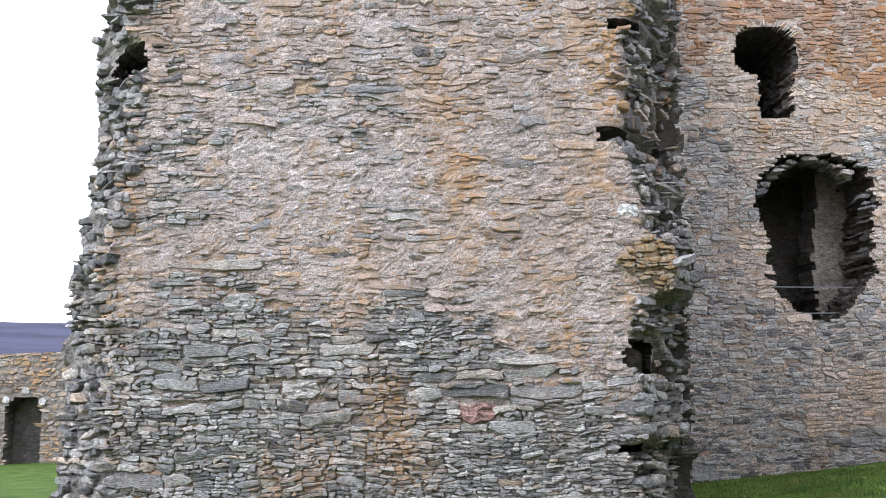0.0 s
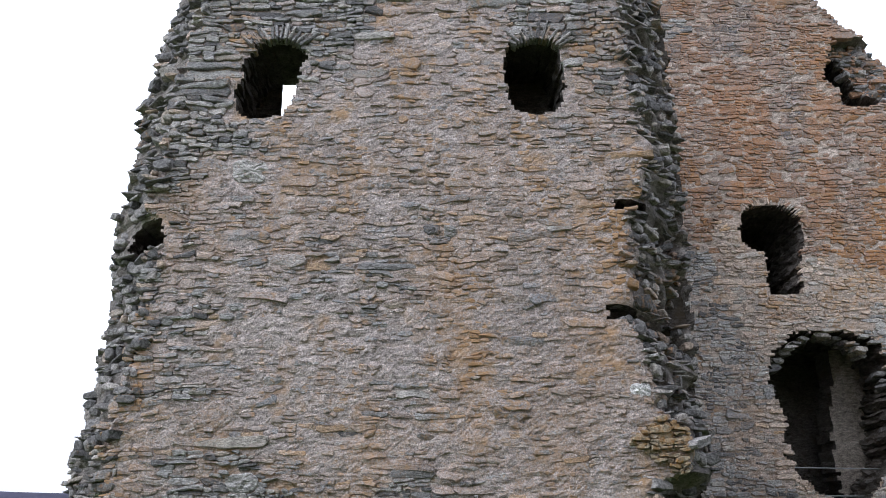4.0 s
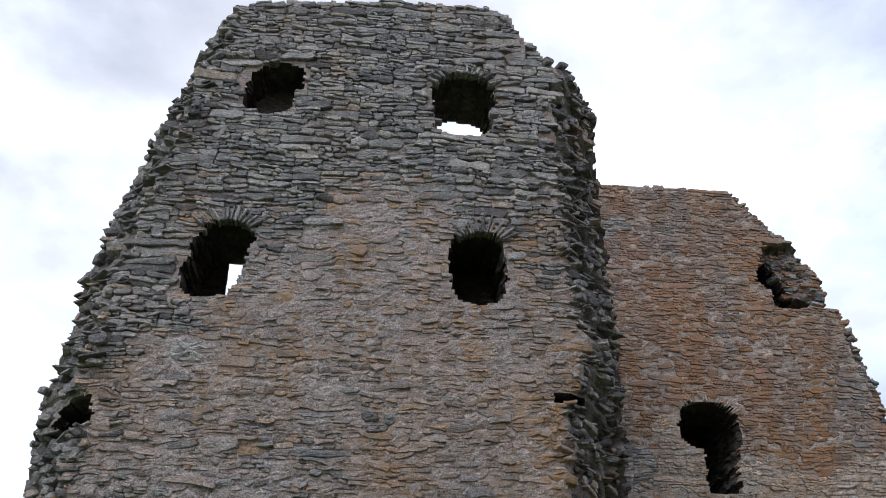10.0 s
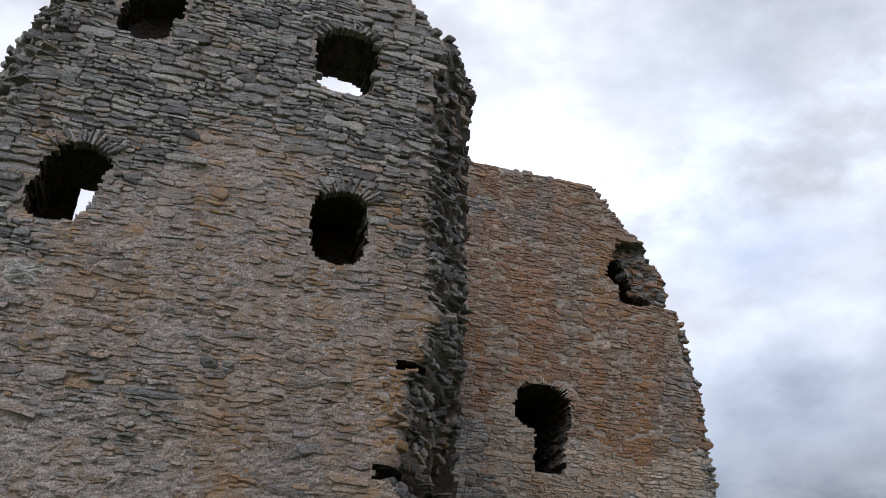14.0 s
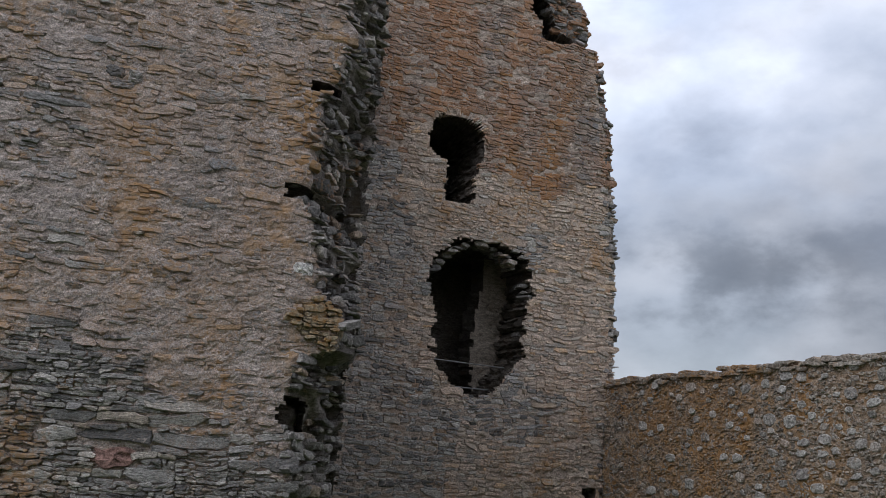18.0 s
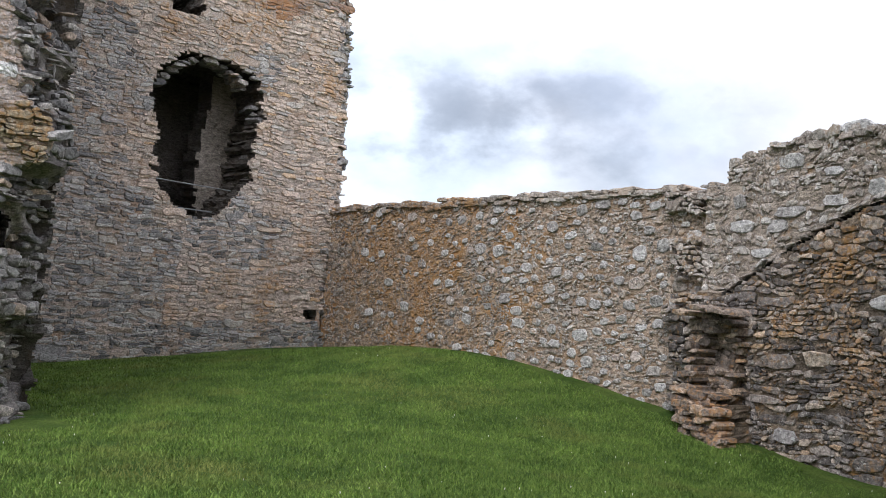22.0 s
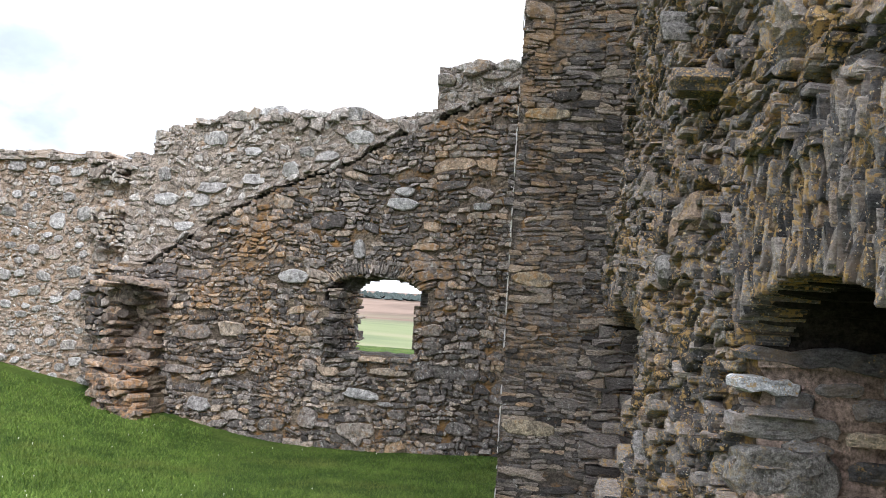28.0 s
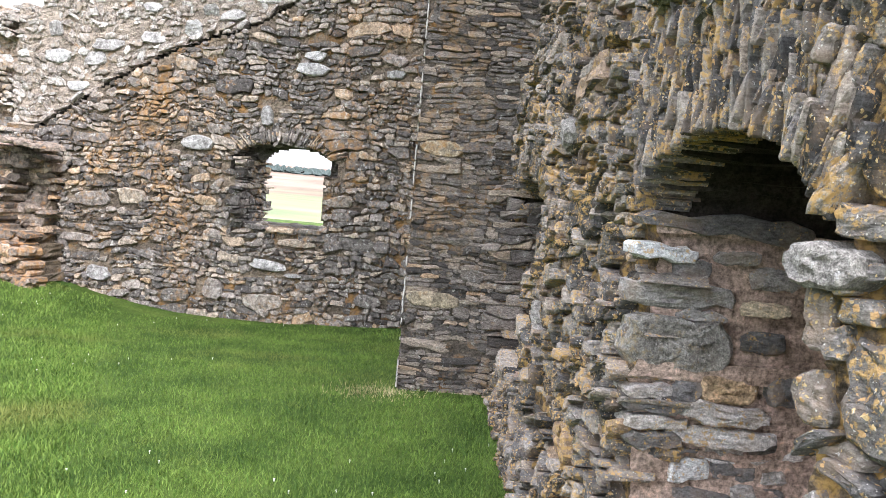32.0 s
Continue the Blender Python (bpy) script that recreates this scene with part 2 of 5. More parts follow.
def mortar_material(name, low, high, lichen=(0.36, 0.19, 0.06), lichen_from=0.58, spread=1.7, rust=None, rust_from=0.60, span=None):
    m, nodes, links, bsdf = node_material(name)
    pos = nodes.new("ShaderNodeNewGeometry").outputs["Position"]
    big = noise_node(nodes, links, pos, 1.1, 5, 0.6)
    grit = noise_node(nodes, links, pos, 58.0, 5, 0.75)
    lay = noise_node(nodes, links, pos, 9.0, 6, 0.7, (1, 1, 3.0))
    base = mix_node(nodes, links, ramp_node(nodes, links, big, [(0.35, 0.0), (0.65, 1.0)]), low, high)
    base = mix_node(nodes, links, 1.0, base, ramp_node(nodes, links, grit, [(0.36, 0.42), (0.64, 1.55)]), "MULTIPLY")
    base = mix_node(nodes, links, 1.0, base, ramp_node(nodes, links, lay, [(0.34, 0.50), (0.64, 1.32)]), "MULTIPLY")
    patch = noise_node(nodes, links, pos, spread, 7, 0.7)
    clean = base
    base = mix_node(nodes, links, ramp_node(nodes, links, patch, [(lichen_from - 0.05, 0.0), (lichen_from + 0.09, 0.8)]), base, lichen)
    if rust:
        base = stained(nodes, links, pos, base, rust, rust_from)
    if span:
        where = nodes.new("ShaderNodeSeparateXYZ")
        links.new(pos, where.inputs[0])
        along = math_node(nodes, links, "ADD", where.outputs[1], math_node(nodes, links, "MULTIPLY", big, 3.0))
        part_way = nodes.new("ShaderNodeMapRange")
        part_way.inputs["From Min"].default_value, part_way.inputs["From Max"].default_value = span
        part_way.inputs["To Min"].default_value = 0.25
        links.new(along, part_way.inputs[0])
        base = mix_node(nodes, links, part_way.outputs[0], clean, base)
    links.new(base, bsdf.inputs["Base Color"])
    bsdf.inputs["Roughness"].default_value = 0.95
    bsdf.inputs["Specular IOR Level"].default_value = 0.15
    bump_node(nodes, links, mix_node(nodes, links, 0.5, grit, lay), 0.9, 0.03, bsdf)
    return m


SLATE = [(0.0, (0.10, 0.10, 0.105)), (0.3, (0.17, 0.17, 0.18)), (0.6, (0.25, 0.25, 0.26)), (0.85, (0.33, 0.31, 0.29)), (1.0, (0.30, 0.22, 0.15))]
RUBBLE = [(0.0, (0.20, 0.17, 0.145)), (0.4, (0.27, 0.235, 0.205)), (0.75, (0.33, 0.30, 0.27)), (1.0, (0.40, 0.38, 0.355))]
DARKST = [(0.0, (0.045, 0.042, 0.041)), (0.4, (0.120, 0.111, 0.106)), (0.75, (0.20, 0.18, 0.165)), (0.93, (0.27, 0.23, 0.19)), (1.0, (0.28, 0.20, 0.13))]


def pair_of(name, stops, **kw):
    return stone_material(name + "_stuff", stops, False, **kw), stone_material(name, stops, True, **kw)


BARE = [(0.0, (0.12, 0.118, 0.12)), (0.2, (0.255, 0.25, 0.249)), (0.6, (0.375, 0.366, 0.358)), (0.85, (0.47, 0.452, 0.43)), (0.95, (0.42, 0.39, 0.35)), (1.0, (0.40, 0.32, 0.25))]
HARL = [(0.0, (0.32, 0.28, 0.265)), (0.25, (0.48, 0.41, 0.38)), (0.5, (0.44, 0.375, 0.34)), (0.62, (0.29, 0.29, 0.30)), (0.8, (0.41, 0.40, 0.40)), (0.92, (0.50, 0.43, 0.39)), (1.0, (0.46, 0.33, 0.22))]
M_TOWER = pair_of("tower_slate", BARE, lichen=(0.42, 0.25, 0.12), lichen_from=0.63, mortar=(0.44, 0.385, 0.355), mortar_from=0.585, streak=(1, 1, 3), rust=(0.42, 0.25, 0.13), rust_from=0.61)
M_HARL = pair_of("harled_slate", HARL, lichen=(0.47, 0.285, 0.14), lichen_from=0.565, mortar=(0.50, 0.43, 0.40), mortar_from=0.56, streak=(1, 1, 2), grain=34.0, rust=(0.44, 0.25, 0.11), rust_from=0.56)
M_FARH = pair_of("far_harled_slate", [(k, tuple(q * g for q, g in zip(c, (1.22, 1.16, 1.05)))) for k, c in HARL], lichen=(0.40, 0.24, 0.12), lichen_from=0.61, mortar=(0.46, 0.395, 0.35), mortar_from=0.54, streak=(1, 1, 2.5), rust=(0.44, 0.27, 0.12), rust_from=0.59)
M_FART = pair_of("rusty_slate", [(k, tuple(q * 0.62 for q in c)) for k, c in HARL], lichen=(0.33, 0.19, 0.09), lichen_from=0.60, mortar=(0.34, 0.285, 0.25), mortar_from=0.56, streak=(1, 1, 2.5), rust=(0.44, 0.18, 0.04), rust_from=0.50)
M_TORN = pair_of("torn_slate", [(0.0, (0.11, 0.108, 0.11)), (0.35, (0.22, 0.212, 0.208)), (0.7, (0.33, 0.315, 0.305)), (0.88, (0.41, 0.38, 0.35)), (1.0, (0.40, 0.31, 0.24))], lichen=(0.42, 0.24, 0.12), lichen_from=0.64)
M_COURT = pair_of("court_rubble", RUBBLE, lichen=(0.40, 0.22, 0.085), lichen_from=0.56, pale_from=0.62, mortar=(0.38, 0.265, 0.165), mortar_from=0.52)
M_COURT_B = pair_of("pale_rubble", [(k, tuple(min(0.6, q * 1.2) for q in c)) for k, c in RUBBLE], lichen=(0.40, 0.25, 0.12), lichen_from=0.62, pale_from=0.60, mortar=(0.44, 0.36, 0.29), mortar_from=0.52)
M_PALE = pair_of("pale_boulder", [(0.0, (0.26, 0.245, 0.235)), (0.35, (0.37, 0.355, 0.34)), (0.8, (0.47, 0.46, 0.45)), (1.0, (0.37, 0.30, 0.25))], lichen=(0.38, 0.24, 0.11), lichen_from=0.64, pale=(0.58, 0.58, 0.56), pale_from=0.58)
M_NPALE = pair_of("speckled_granite", [(0.0, (0.27, 0.25, 0.23)), (1.0, (0.38, 0.355, 0.325))], lichen=(0.44, 0.32, 0.16), lichen_from=0.66, pale=(0.58, 0.57, 0.55), pale_from=0.63, grain=60.0, spot=38.0)
M_GABLE = pair_of("gable_rubble", [(k, tuple(min(0.6, q * g) for q, g in zip(c, (1.52, 1.47, 1.42)))) for k, c in DARKST], lichen=(0.38, 0.21, 0.08), lichen_from=0.585, pale_from=0.605, rust=(0.34, 0.20, 0.10), rust_from=0.62)
M_STUB = pair_of("stub_rubble", [(k, tuple(min(0.6, q * g) for q, g in zip(c, (1.8, 1.6, 1.42)))) for k, c in DARKST], lichen=(0.40, 0.22, 0.10), lichen_from=0.56, even=0.35)
M_BUTT = pair_of("pier_slate", [(k, tuple(min(0.6, q * g) for q, g in zip(c, (1.45, 1.39, 1.33)))) for k, c in DARKST], lichen=(0.36, 0.23, 0.12), lichen_from=0.575, pale_from=0.63, grain=45.0, streak=(1, 1, 4))
M_UPPER = pair_of("upper_rubble", [(k, tuple(q * 1.2 for q in c)) for k, c in RUBBLE], lichen=(0.38, 0.25, 0.13), lichen_from=0.65, pale=(0.52, 0.51, 0.49), pale_from=0.585, mortar=(0.36, 0.30, 0.24), mortar_from=0.56)


def crust_material(name, stops, single, cover, ochre=(0.50, 0.31, 0.14)):
    """Dark slate under round ochre lichen, grey-yellow crust and white flecks."""
    m, nodes, links, bsdf = node_material(name)
    pos = nodes.new("ShaderNodeNewGeometry").outputs["Position"]
    rnd = nodes.new("ShaderNodeObjectInfo").outputs["Random"] if single else nodes.new("ShaderNodeNewGeometry").outputs["Random Per Island"]
    fine = noise_node(nodes, links, pos, 42.0, 7, 0.68, (1, 1, 2.4))
    micro = noise_node(nodes, links, pos, 170.0, 4, 0.7)
    mottle = noise_node(nodes, links, pos, 9.0, 5, 0.6)
    base = ramp_node(nodes, links, rnd, stops)
    base = mix_node(nodes, links, 1.0, base, ramp_node(nodes, links, fine, [(0.34, 0.50), (0.66, 1.5)]), "MULTIPLY")
    base = mix_node(nodes, links, 1.0, base, ramp_node(nodes, links, micro, [(0.36, 0.66), (0.64, 1.32)]), "MULTIPLY")
    base = mix_node(nodes, links, ramp_node(nodes, links, mottle, [(0.48, 0.0), (0.68, 0.55)]), base, (0.32, 0.23, 0.165))
    wobble = nodes.new("ShaderNodeTexNoise")
    wobble.inputs["Scale"].default_value, wobble.inputs["Detail"].default_value = 60.0, 3
    links.new(pos, wobble.inputs["Vector"])
    shift = nodes.new("ShaderNodeVectorMath")
    shift.operation = "MULTIPLY_ADD"
    shift.inputs[1].default_value = (0.022, 0.022, 0.022)
    links.new(wobble.outputs["Color"], shift.inputs[0])
    links.new(pos, shift.inputs[2])
    patch = noise_node(nodes, links, pos, 6.0, 5, 0.6)
    heights = [fine]
    for scale, colour, most, share in ((50.0, ochre, 0.42, cover - 0.06), (85.0, (0.52, 0.39, 0.20), 0.40, cover), (130.0, (0.50, 0.48, 0.45), 0.34, cover - 0.06)):
        cell = nodes.new("ShaderNodeTexVoronoi")
        cell.inputs["Scale"].default_value = scale
        links.new(shift.outputs[0], cell.inputs["Vector"])
        split = nodes.new("ShaderNodeSeparateColor")
        links.new(cell.outputs["Color"], split.inputs[0])
        size = math_node(nodes, links, "MULTIPLY", split.outputs[0], most)
        here = math_node(nodes, links, "ADD", math_node(nodes, links, "MULTIPLY", split.outputs[1], 0.45), math_node(nodes, links, "MULTIPLY", patch, 0.75))
        on = math_node(nodes, links, "GREATER_THAN", here, 1.0 - share)
        edge = math_node(nodes, links, "SUBTRACT", size, cell.outputs["Distance"])
        spot = math_node(nodes, links, "MULTIPLY", on, ramp_node(nodes, links, edge, [(0.0, 0.0), (0.06, 0.95)]))
        base = mix_node(nodes, links, spot, base, mix_node(nodes, links, split.outputs[2], colour, tuple(min(0.7, q * 1.25) for q in colour)))
    crust = noise_node(nodes, links, pos, 48.0, 7, 0.75)
    both = math_node(nodes, links, "ADD", math_node(nodes, links, "MULTIPLY", crust, 0.6), math_node(nodes, links, "MULTIPLY", patch, 0.4))
    base = mix_node(nodes, links, ramp_node(nodes, links, both, [(0.585 - cover * 0.12, 0.0), (0.635 - cover * 0.12, 0.8)]), base, (0.52, 0.325, 0.115))
    links.new(base, bsdf.inputs["Base Color"])
    bsdf.inputs["Roughness"].default_value = 0.85
    bsdf.inputs["Specular IOR Level"].default_value = 0.3
    bump_node(nodes, links, mix_node(nodes, links, 0.5, fine, mix_node(nodes, links, 0.5, crust, micro)), 1.0, 0.018, bsdf)
    return m


NEARST = [(0.0, (0.045, 0.043, 0.043)), (0.35, (0.11, 0.104, 0.101)), (0.65, (0.225, 0.206, 0.192)), (0.9, (0.36, 0.315, 0.275)), (1.0, (0.30, 0.21, 0.145))]
M_CRUST = crust_material("crusted_slate_stuff", NEARST, False, 0.44), crust_material("crusted_slate", NEARST, True, 0.44)
SLABST = [(k, tuple(q * 0.85 for q in c)) for k, c in NEARST[:3]]
M_SLAB = crust_material("crusted_slab_stuff", SLABST, False, 0.46), crust_material("crusted_slab", SLABST, True, 0.46)
# near slate times 2.3, the recess's missing light put into the colour
JAMB_LIFTED = [(k, tuple(min(0.6, q * 2.3) for q in c)) for k, c in NEARST]
M_JAMB = crust_material("brightened_jamb_slate_stuff", JAMB_LIFTED, False, 0.22), crust_material("brightened_jamb_slate", JAMB_LIFTED, True, 0.22)
M_MARKS = [stone_material(n, [(0.0, c), (1.0, tuple(q * 1.15 for q in c))], True, lichen_from=f) for n, c, f in (
    ("red_stone", (0.25, 0.155, 0.135), 0.7), ("white_stone", (0.62, 0.61, 0.60), 0.8), ("ochre_stone", (0.33, 0.275, 0.20), 0.56), ("blue_slate", (0.27, 0.27, 0.275), 0.66), ("tan_block", (0.46, 0.33, 0.21), 0.75))]
MO_TOWER = mortar_material("tower_harling", (0.40, 0.35, 0.33), (0.50, 0.44, 0.415), lichen=(0.46, 0.29, 0.15), lichen_from=0.58, rust=(0.46, 0.26, 0.11), rust_from=0.575)
# slate darkened to paint the deep shade inside openings and recesses
MO_INNER_SHADE = mortar_material("inner_slate_shade", (0.075, 0.068, 0.062), (0.15, 0.135, 0.122), lichen=(0.08, 0.06, 0.04))
MO_TORN = mortar_material("torn_core", (0.145, 0.133, 0.128), (0.29, 0.262, 0.24), lichen=(0.22, 0.15, 0.09), lichen_from=0.66, spread=5.0)
MO_PLASTER = mortar_material("inner_plaster", (0.22, 0.19, 0.16), (0.32, 0.28, 0.24), lichen_from=0.8)
MO_COURT = mortar_material("court_mortar", (0.31, 0.245, 0.19), (0.42, 0.34, 0.275), lichen=(0.38, 0.205, 0.075), lichen_from=0.52, rust=(0.36, 0.19, 0.06), rust_from=0.56, span=(9.5, 12.5))
MO_DIST = mortar_material("distant_rubble", (0.20, 0.172, 0.152), (0.28, 0.247, 0.22), lichen_from=0.66)
MO_GABLE = mortar_material("gable_mortar", (0.115, 0.093, 0.074), (0.25, 0.20, 0.15), spread=4.0)
MO_UPPER = mortar_material("upper_mortar", (0.28, 0.235, 0.195), (0.40, 0.34, 0.285), lichen_from=0.62, spread=4.0)
MO_PIER = mortar_material("pier_mortar", (0.10, 0.085, 0.072), (0.20, 0.165, 0.13), spread=4.0)
MO_FAR = mortar_material("far_harling", (0.38, 0.32, 0.275), (0.47, 0.395, 0.34), lichen=(0.38, 0.21, 0.10), lichen_from=0.60, rust=(0.40, 0.21, 0.08), rust_from=0.60)
MO_NEAR = mortar_material("near_mortar", (0.085, 0.066, 0.05), (0.22, 0.165, 0.115), lichen=(0.52, 0.325, 0.115), lichen_from=0.515, spread=20.0)
# near black: the shade under the recess heads, put into the colour
MO_RECESS_SHADE = mortar_material("shaded_lining", (0.022, 0.019, 0.017), (0.05, 0.042, 0.036), lichen_from=0.8)
# pinkish mortar, also brightened to make up for weak light in the recess
MO_RED = mortar_material("red_mortar", (0.42, 0.31, 0.25), (0.58, 0.44, 0.365), lichen_from=0.75)


def ground_material():
    m, nodes, links, bsdf = node_material("grass_and_fields")
    pos = nodes.new("ShaderNodeNewGeometry").outputs["Position"]
    fine = noise_node(nodes, links, pos, 30.0, 6, 0.7)
    mid = noise_node(nodes, links, pos, 1.6, 5, 0.6)
    turf = mix_node(nodes, links, ramp_node(nodes, links, mid, [(0.36, 0.0), (0.64, 1.0)]), (0.036, 0.070, 0.013), (0.080, 0.118, 0.024))
    turf = mix_node(nodes, links, 1.0, turf, ramp_node(nodes, links, fine, [(0.3, 0.55), (0.7, 1.4)]), "MULTIPLY")
    far = noise_node(nodes, links, pos, 0.011, 3, 0.45, (1.0, 0.5, 1))
    # field colours, greyed to paint in some distance haze
    field = ramp_node(nodes, links, far, [(0.30, (0.10, 0.055, 0.04)), (0.42, (0.17, 0.125, 0.09)), (0.47, (0.10, 0.125, 0.07)), (0.56, (0.17, 0.195, 0.10)), (0.68, (0.24, 0.22, 0.14))])
    dist = nodes.new("ShaderNodeVectorMath")
    dist.operation = "LENGTH"
    links.new(pos, dist.inputs[0])
    k = ramp_node(nodes, links, math_node(nodes, links, "MULTIPLY", dist.outputs["Value"], 1 / 2000.0), [(0.018, 0.0), (0.05, 1.0)])
    hill_mask = ramp_node(nodes, links, math_node(nodes, links, "MULTIPLY", dist.outputs["Value"], 1 / 2000.0), [(0.30, 0.0), (0.42, 1.0)])
    base = mix_node(nodes, links, k, turf, field)
    side = nodes.new("ShaderNodeSeparateXYZ")
    links.new(pos, side.inputs[0])
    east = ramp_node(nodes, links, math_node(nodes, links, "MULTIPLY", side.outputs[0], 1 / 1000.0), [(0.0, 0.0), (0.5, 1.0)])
    # far hills: blue-violet in the west, brown in the east
    hill_tint = mix_node(nodes, links, east, (0.040, 0.040, 0.068), (0.18, 0.13, 0.10))
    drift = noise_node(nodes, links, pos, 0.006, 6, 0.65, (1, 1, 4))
    hill_tint = mix_node(nodes, links, 1.0, hill_tint, ramp_node(nodes, links, drift, [(0.36, 0.62), (0.64, 1.4)]), "MULTIPLY")
    base = mix_node(nodes, links, hill_mask, base, hill_tint)
    links.new(base, bsdf.inputs["Base Color"])
    bsdf.inputs["Roughness"].default_value = 0.95
    bsdf.inputs["Specular IOR Level"].default_value = 0.1
    bump_node(nodes, links, fine, 0.8, 0.03, bsdf)
    return m


def blade_material(name, a, b):
    m, nodes, links, bsdf = node_material(name)
    rnd = nodes.new("ShaderNodeNewGeometry").outputs["Random Per Island"]
    pos = nodes.new("ShaderNodeNewGeometry").outputs["Position"]
    mid = noise_node(nodes, links, pos, 1.6, 5, 0.6)
    base = mix_node(nodes, links, rnd, a, b)
    base = mix_node(nodes, links, 1.0, base, ramp_node(nodes, links, mid, [(0.36, 0.78), (0.64, 1.22)]), "MULTIPLY")
    worn = noise_node(nodes, links, pos, 0.45, 4, 0.65)
    base = mix_node(nodes, links, ramp_node(nodes, links, worn, [(0.52, 0.0), (0.68, 0.7)]), base, (0.20, 0.20, 0.06))
    links.new(base, bsdf.inputs["Base Color"])
    bsdf.inputs["Roughness"].default_value = 0.7
    bsdf.inputs["Specular IOR Level"].default_value = 0.2
    return m


def plain_material(name, colour, rough=0.8, metal=0.0):
    m, nodes, links, bsdf = node_material(name)
    pos = nodes.new("ShaderNodeNewGeometry").outputs["Position"]
    n = noise_node(nodes, links, pos, 30.0, 4, 0.6)
    links.new(mix_node(nodes, links, 1.0, colour, ramp_node(nodes, links, n, [(0.3, 0.75), (0.7, 1.2)]), "MULTIPLY"), bsdf.inputs["Base Color"])
    bsdf.inputs["Roughness"].default_value, bsdf.inputs["Metallic"].default_value = rough, metal
    return m


M_LIME = plain_material("lime_mortar", (0.62, 0.60, 0.56), 0.95)
M_STEEL = plain_material("galvanised_steel", (0.26, 0.265, 0.27), 0.45, 0.8)


# ---- ground ----
def bump2(x, y, cx, cy, sx, sy):
    return math.exp(-((x - cx) / sx) ** 2 / 2 - ((y - cy) / sy) ** 2 / 2)


def ground_z(x, y):
    z = 0.72 * bump2(x, y, 10.8, 12.0, 3.4, 3.3) + 0.26 * bump2(x, y, -1.3, 10.5, 1.9, 3.0) - 0.22 * bump2(x, y, 10.0, 4.5, 2.2, 1.6)
    z += 0.10 * bump2(x, y, 6.6, -0.2, 2.0, 0.9) + 0.12 * bump2(x, y, 9.5, 17, 3, 2)
    r, az = math.hypot(x, y), math.degrees(math.atan2(x, y))
    z += 0.05 * noise.noise((x * 0.35, y * 0.35, 3.1)) + 0.018 * noise.noise((x * 1.7, y * 1.7, 5.3))
    if r > 36:
        k = min(1.0, (r - 36) / 160)
        east = 0.5 + 0.5 * math.cos(math.radians(az - 75))
        z += k * (-16 * east + 6 * (1 - east))
        hill = max(0.0, (r - 300) / 1500)
        hill = min(1.0, hill) ** 1.4
        rise = 40 + 150 * bump2(az, 0, -35, 0, 40, 1) + 10 * noise.noise((math.sin(az * 0.0175) * 2.2, math.cos(az * 0.0175) * 2.2, 0))
        z += hill * rise + k * 3.0 * noise.noise((x * 0.006, y * 0.006, 1.0))
    return z


def axis_steps(fine, near, reach):
    out, v, s = [0.0], 0.0, fine
    while v < reach:
        s = fine if v < near else s * 1.16
        v += s
        out.append(v)
    return [-a for a in reversed(out[1:])] + out


def mesh_object(name, verts, faces, material, parent=None, smooth=False):
    me = bpy.data.meshes.new(name)
    me.from_pydata(verts, [], faces)
    me.update()
    if smooth:
        me.polygons.foreach_set("use_smooth", [True] * len(me.polygons))
    me.materials.append(material)
    ob = new(name, me)
    if parent:
        ob.parent = parent
    return ob


def build_ground():
    xs, ys = axis_steps(0.3, 18, 2600), axis_steps(0.3, 20, 2600)
    verts = [(x, y, ground_z(x, y)) for y in ys for x in xs]
    n = len(xs)
    faces = [(j * n + i, j * n + i + 1, (j + 1) * n + i + 1, (j + 1) * n + i) for j in range(len(ys) - 1) for i in range(n - 1)]
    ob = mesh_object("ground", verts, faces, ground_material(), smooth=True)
    return tagged(ob, "mown green grass of the courtyard running out to fields and hills", "ground", kind="structure")


ground = build_ground()


# ---- masonry ----
class Wall:
    """A wall along a line in plan: u runs along it, z up, d out towards the court."""

    def __init__(self, *points):
        self.runs, s = [], 0.0
        for (ax, ay), (bx, by) in zip(points, points[1:]):
            k = math.hypot(bx - ax, by - ay)
            self.runs.append((s, s + k, ax, ay, (bx - ax) / k, (by - ay) / k))
            s += k

    def at(self, u, z, d):
        for i, (s, e, ax, ay, ux, uy) in enumerate(self.runs):
            if u <= e or i == len(self.runs) - 1:
                break
        nx, ny = uy, -ux
        for j in (i - 1, i + 1):
            if 0 <= j < len(self.runs):
                q = (s - u if j < i else u - e) + 0.12
                if q > 0:
                    k = min(0.5, q / 0.24)
                    nx, ny = nx * (1 - k) + self.runs[j][5] * k, ny * (1 - k) - self.runs[j][4] * k
        k = math.hypot(nx, ny)
        return (ax + ux * (u - s) + nx / k * d, ay + uy * (u - s) + ny / k * d, z)


def lerp_list(table, v):
    """Piecewise line through (key, value) pairs."""
    if v <= table[0][0]:
        return table[0][1]
    for (a, p), (b, q) in zip(table, table[1:]):
        if v <= b:
            return p + (q - p) * (v - a) / (b - a)
    return table[-1][1]


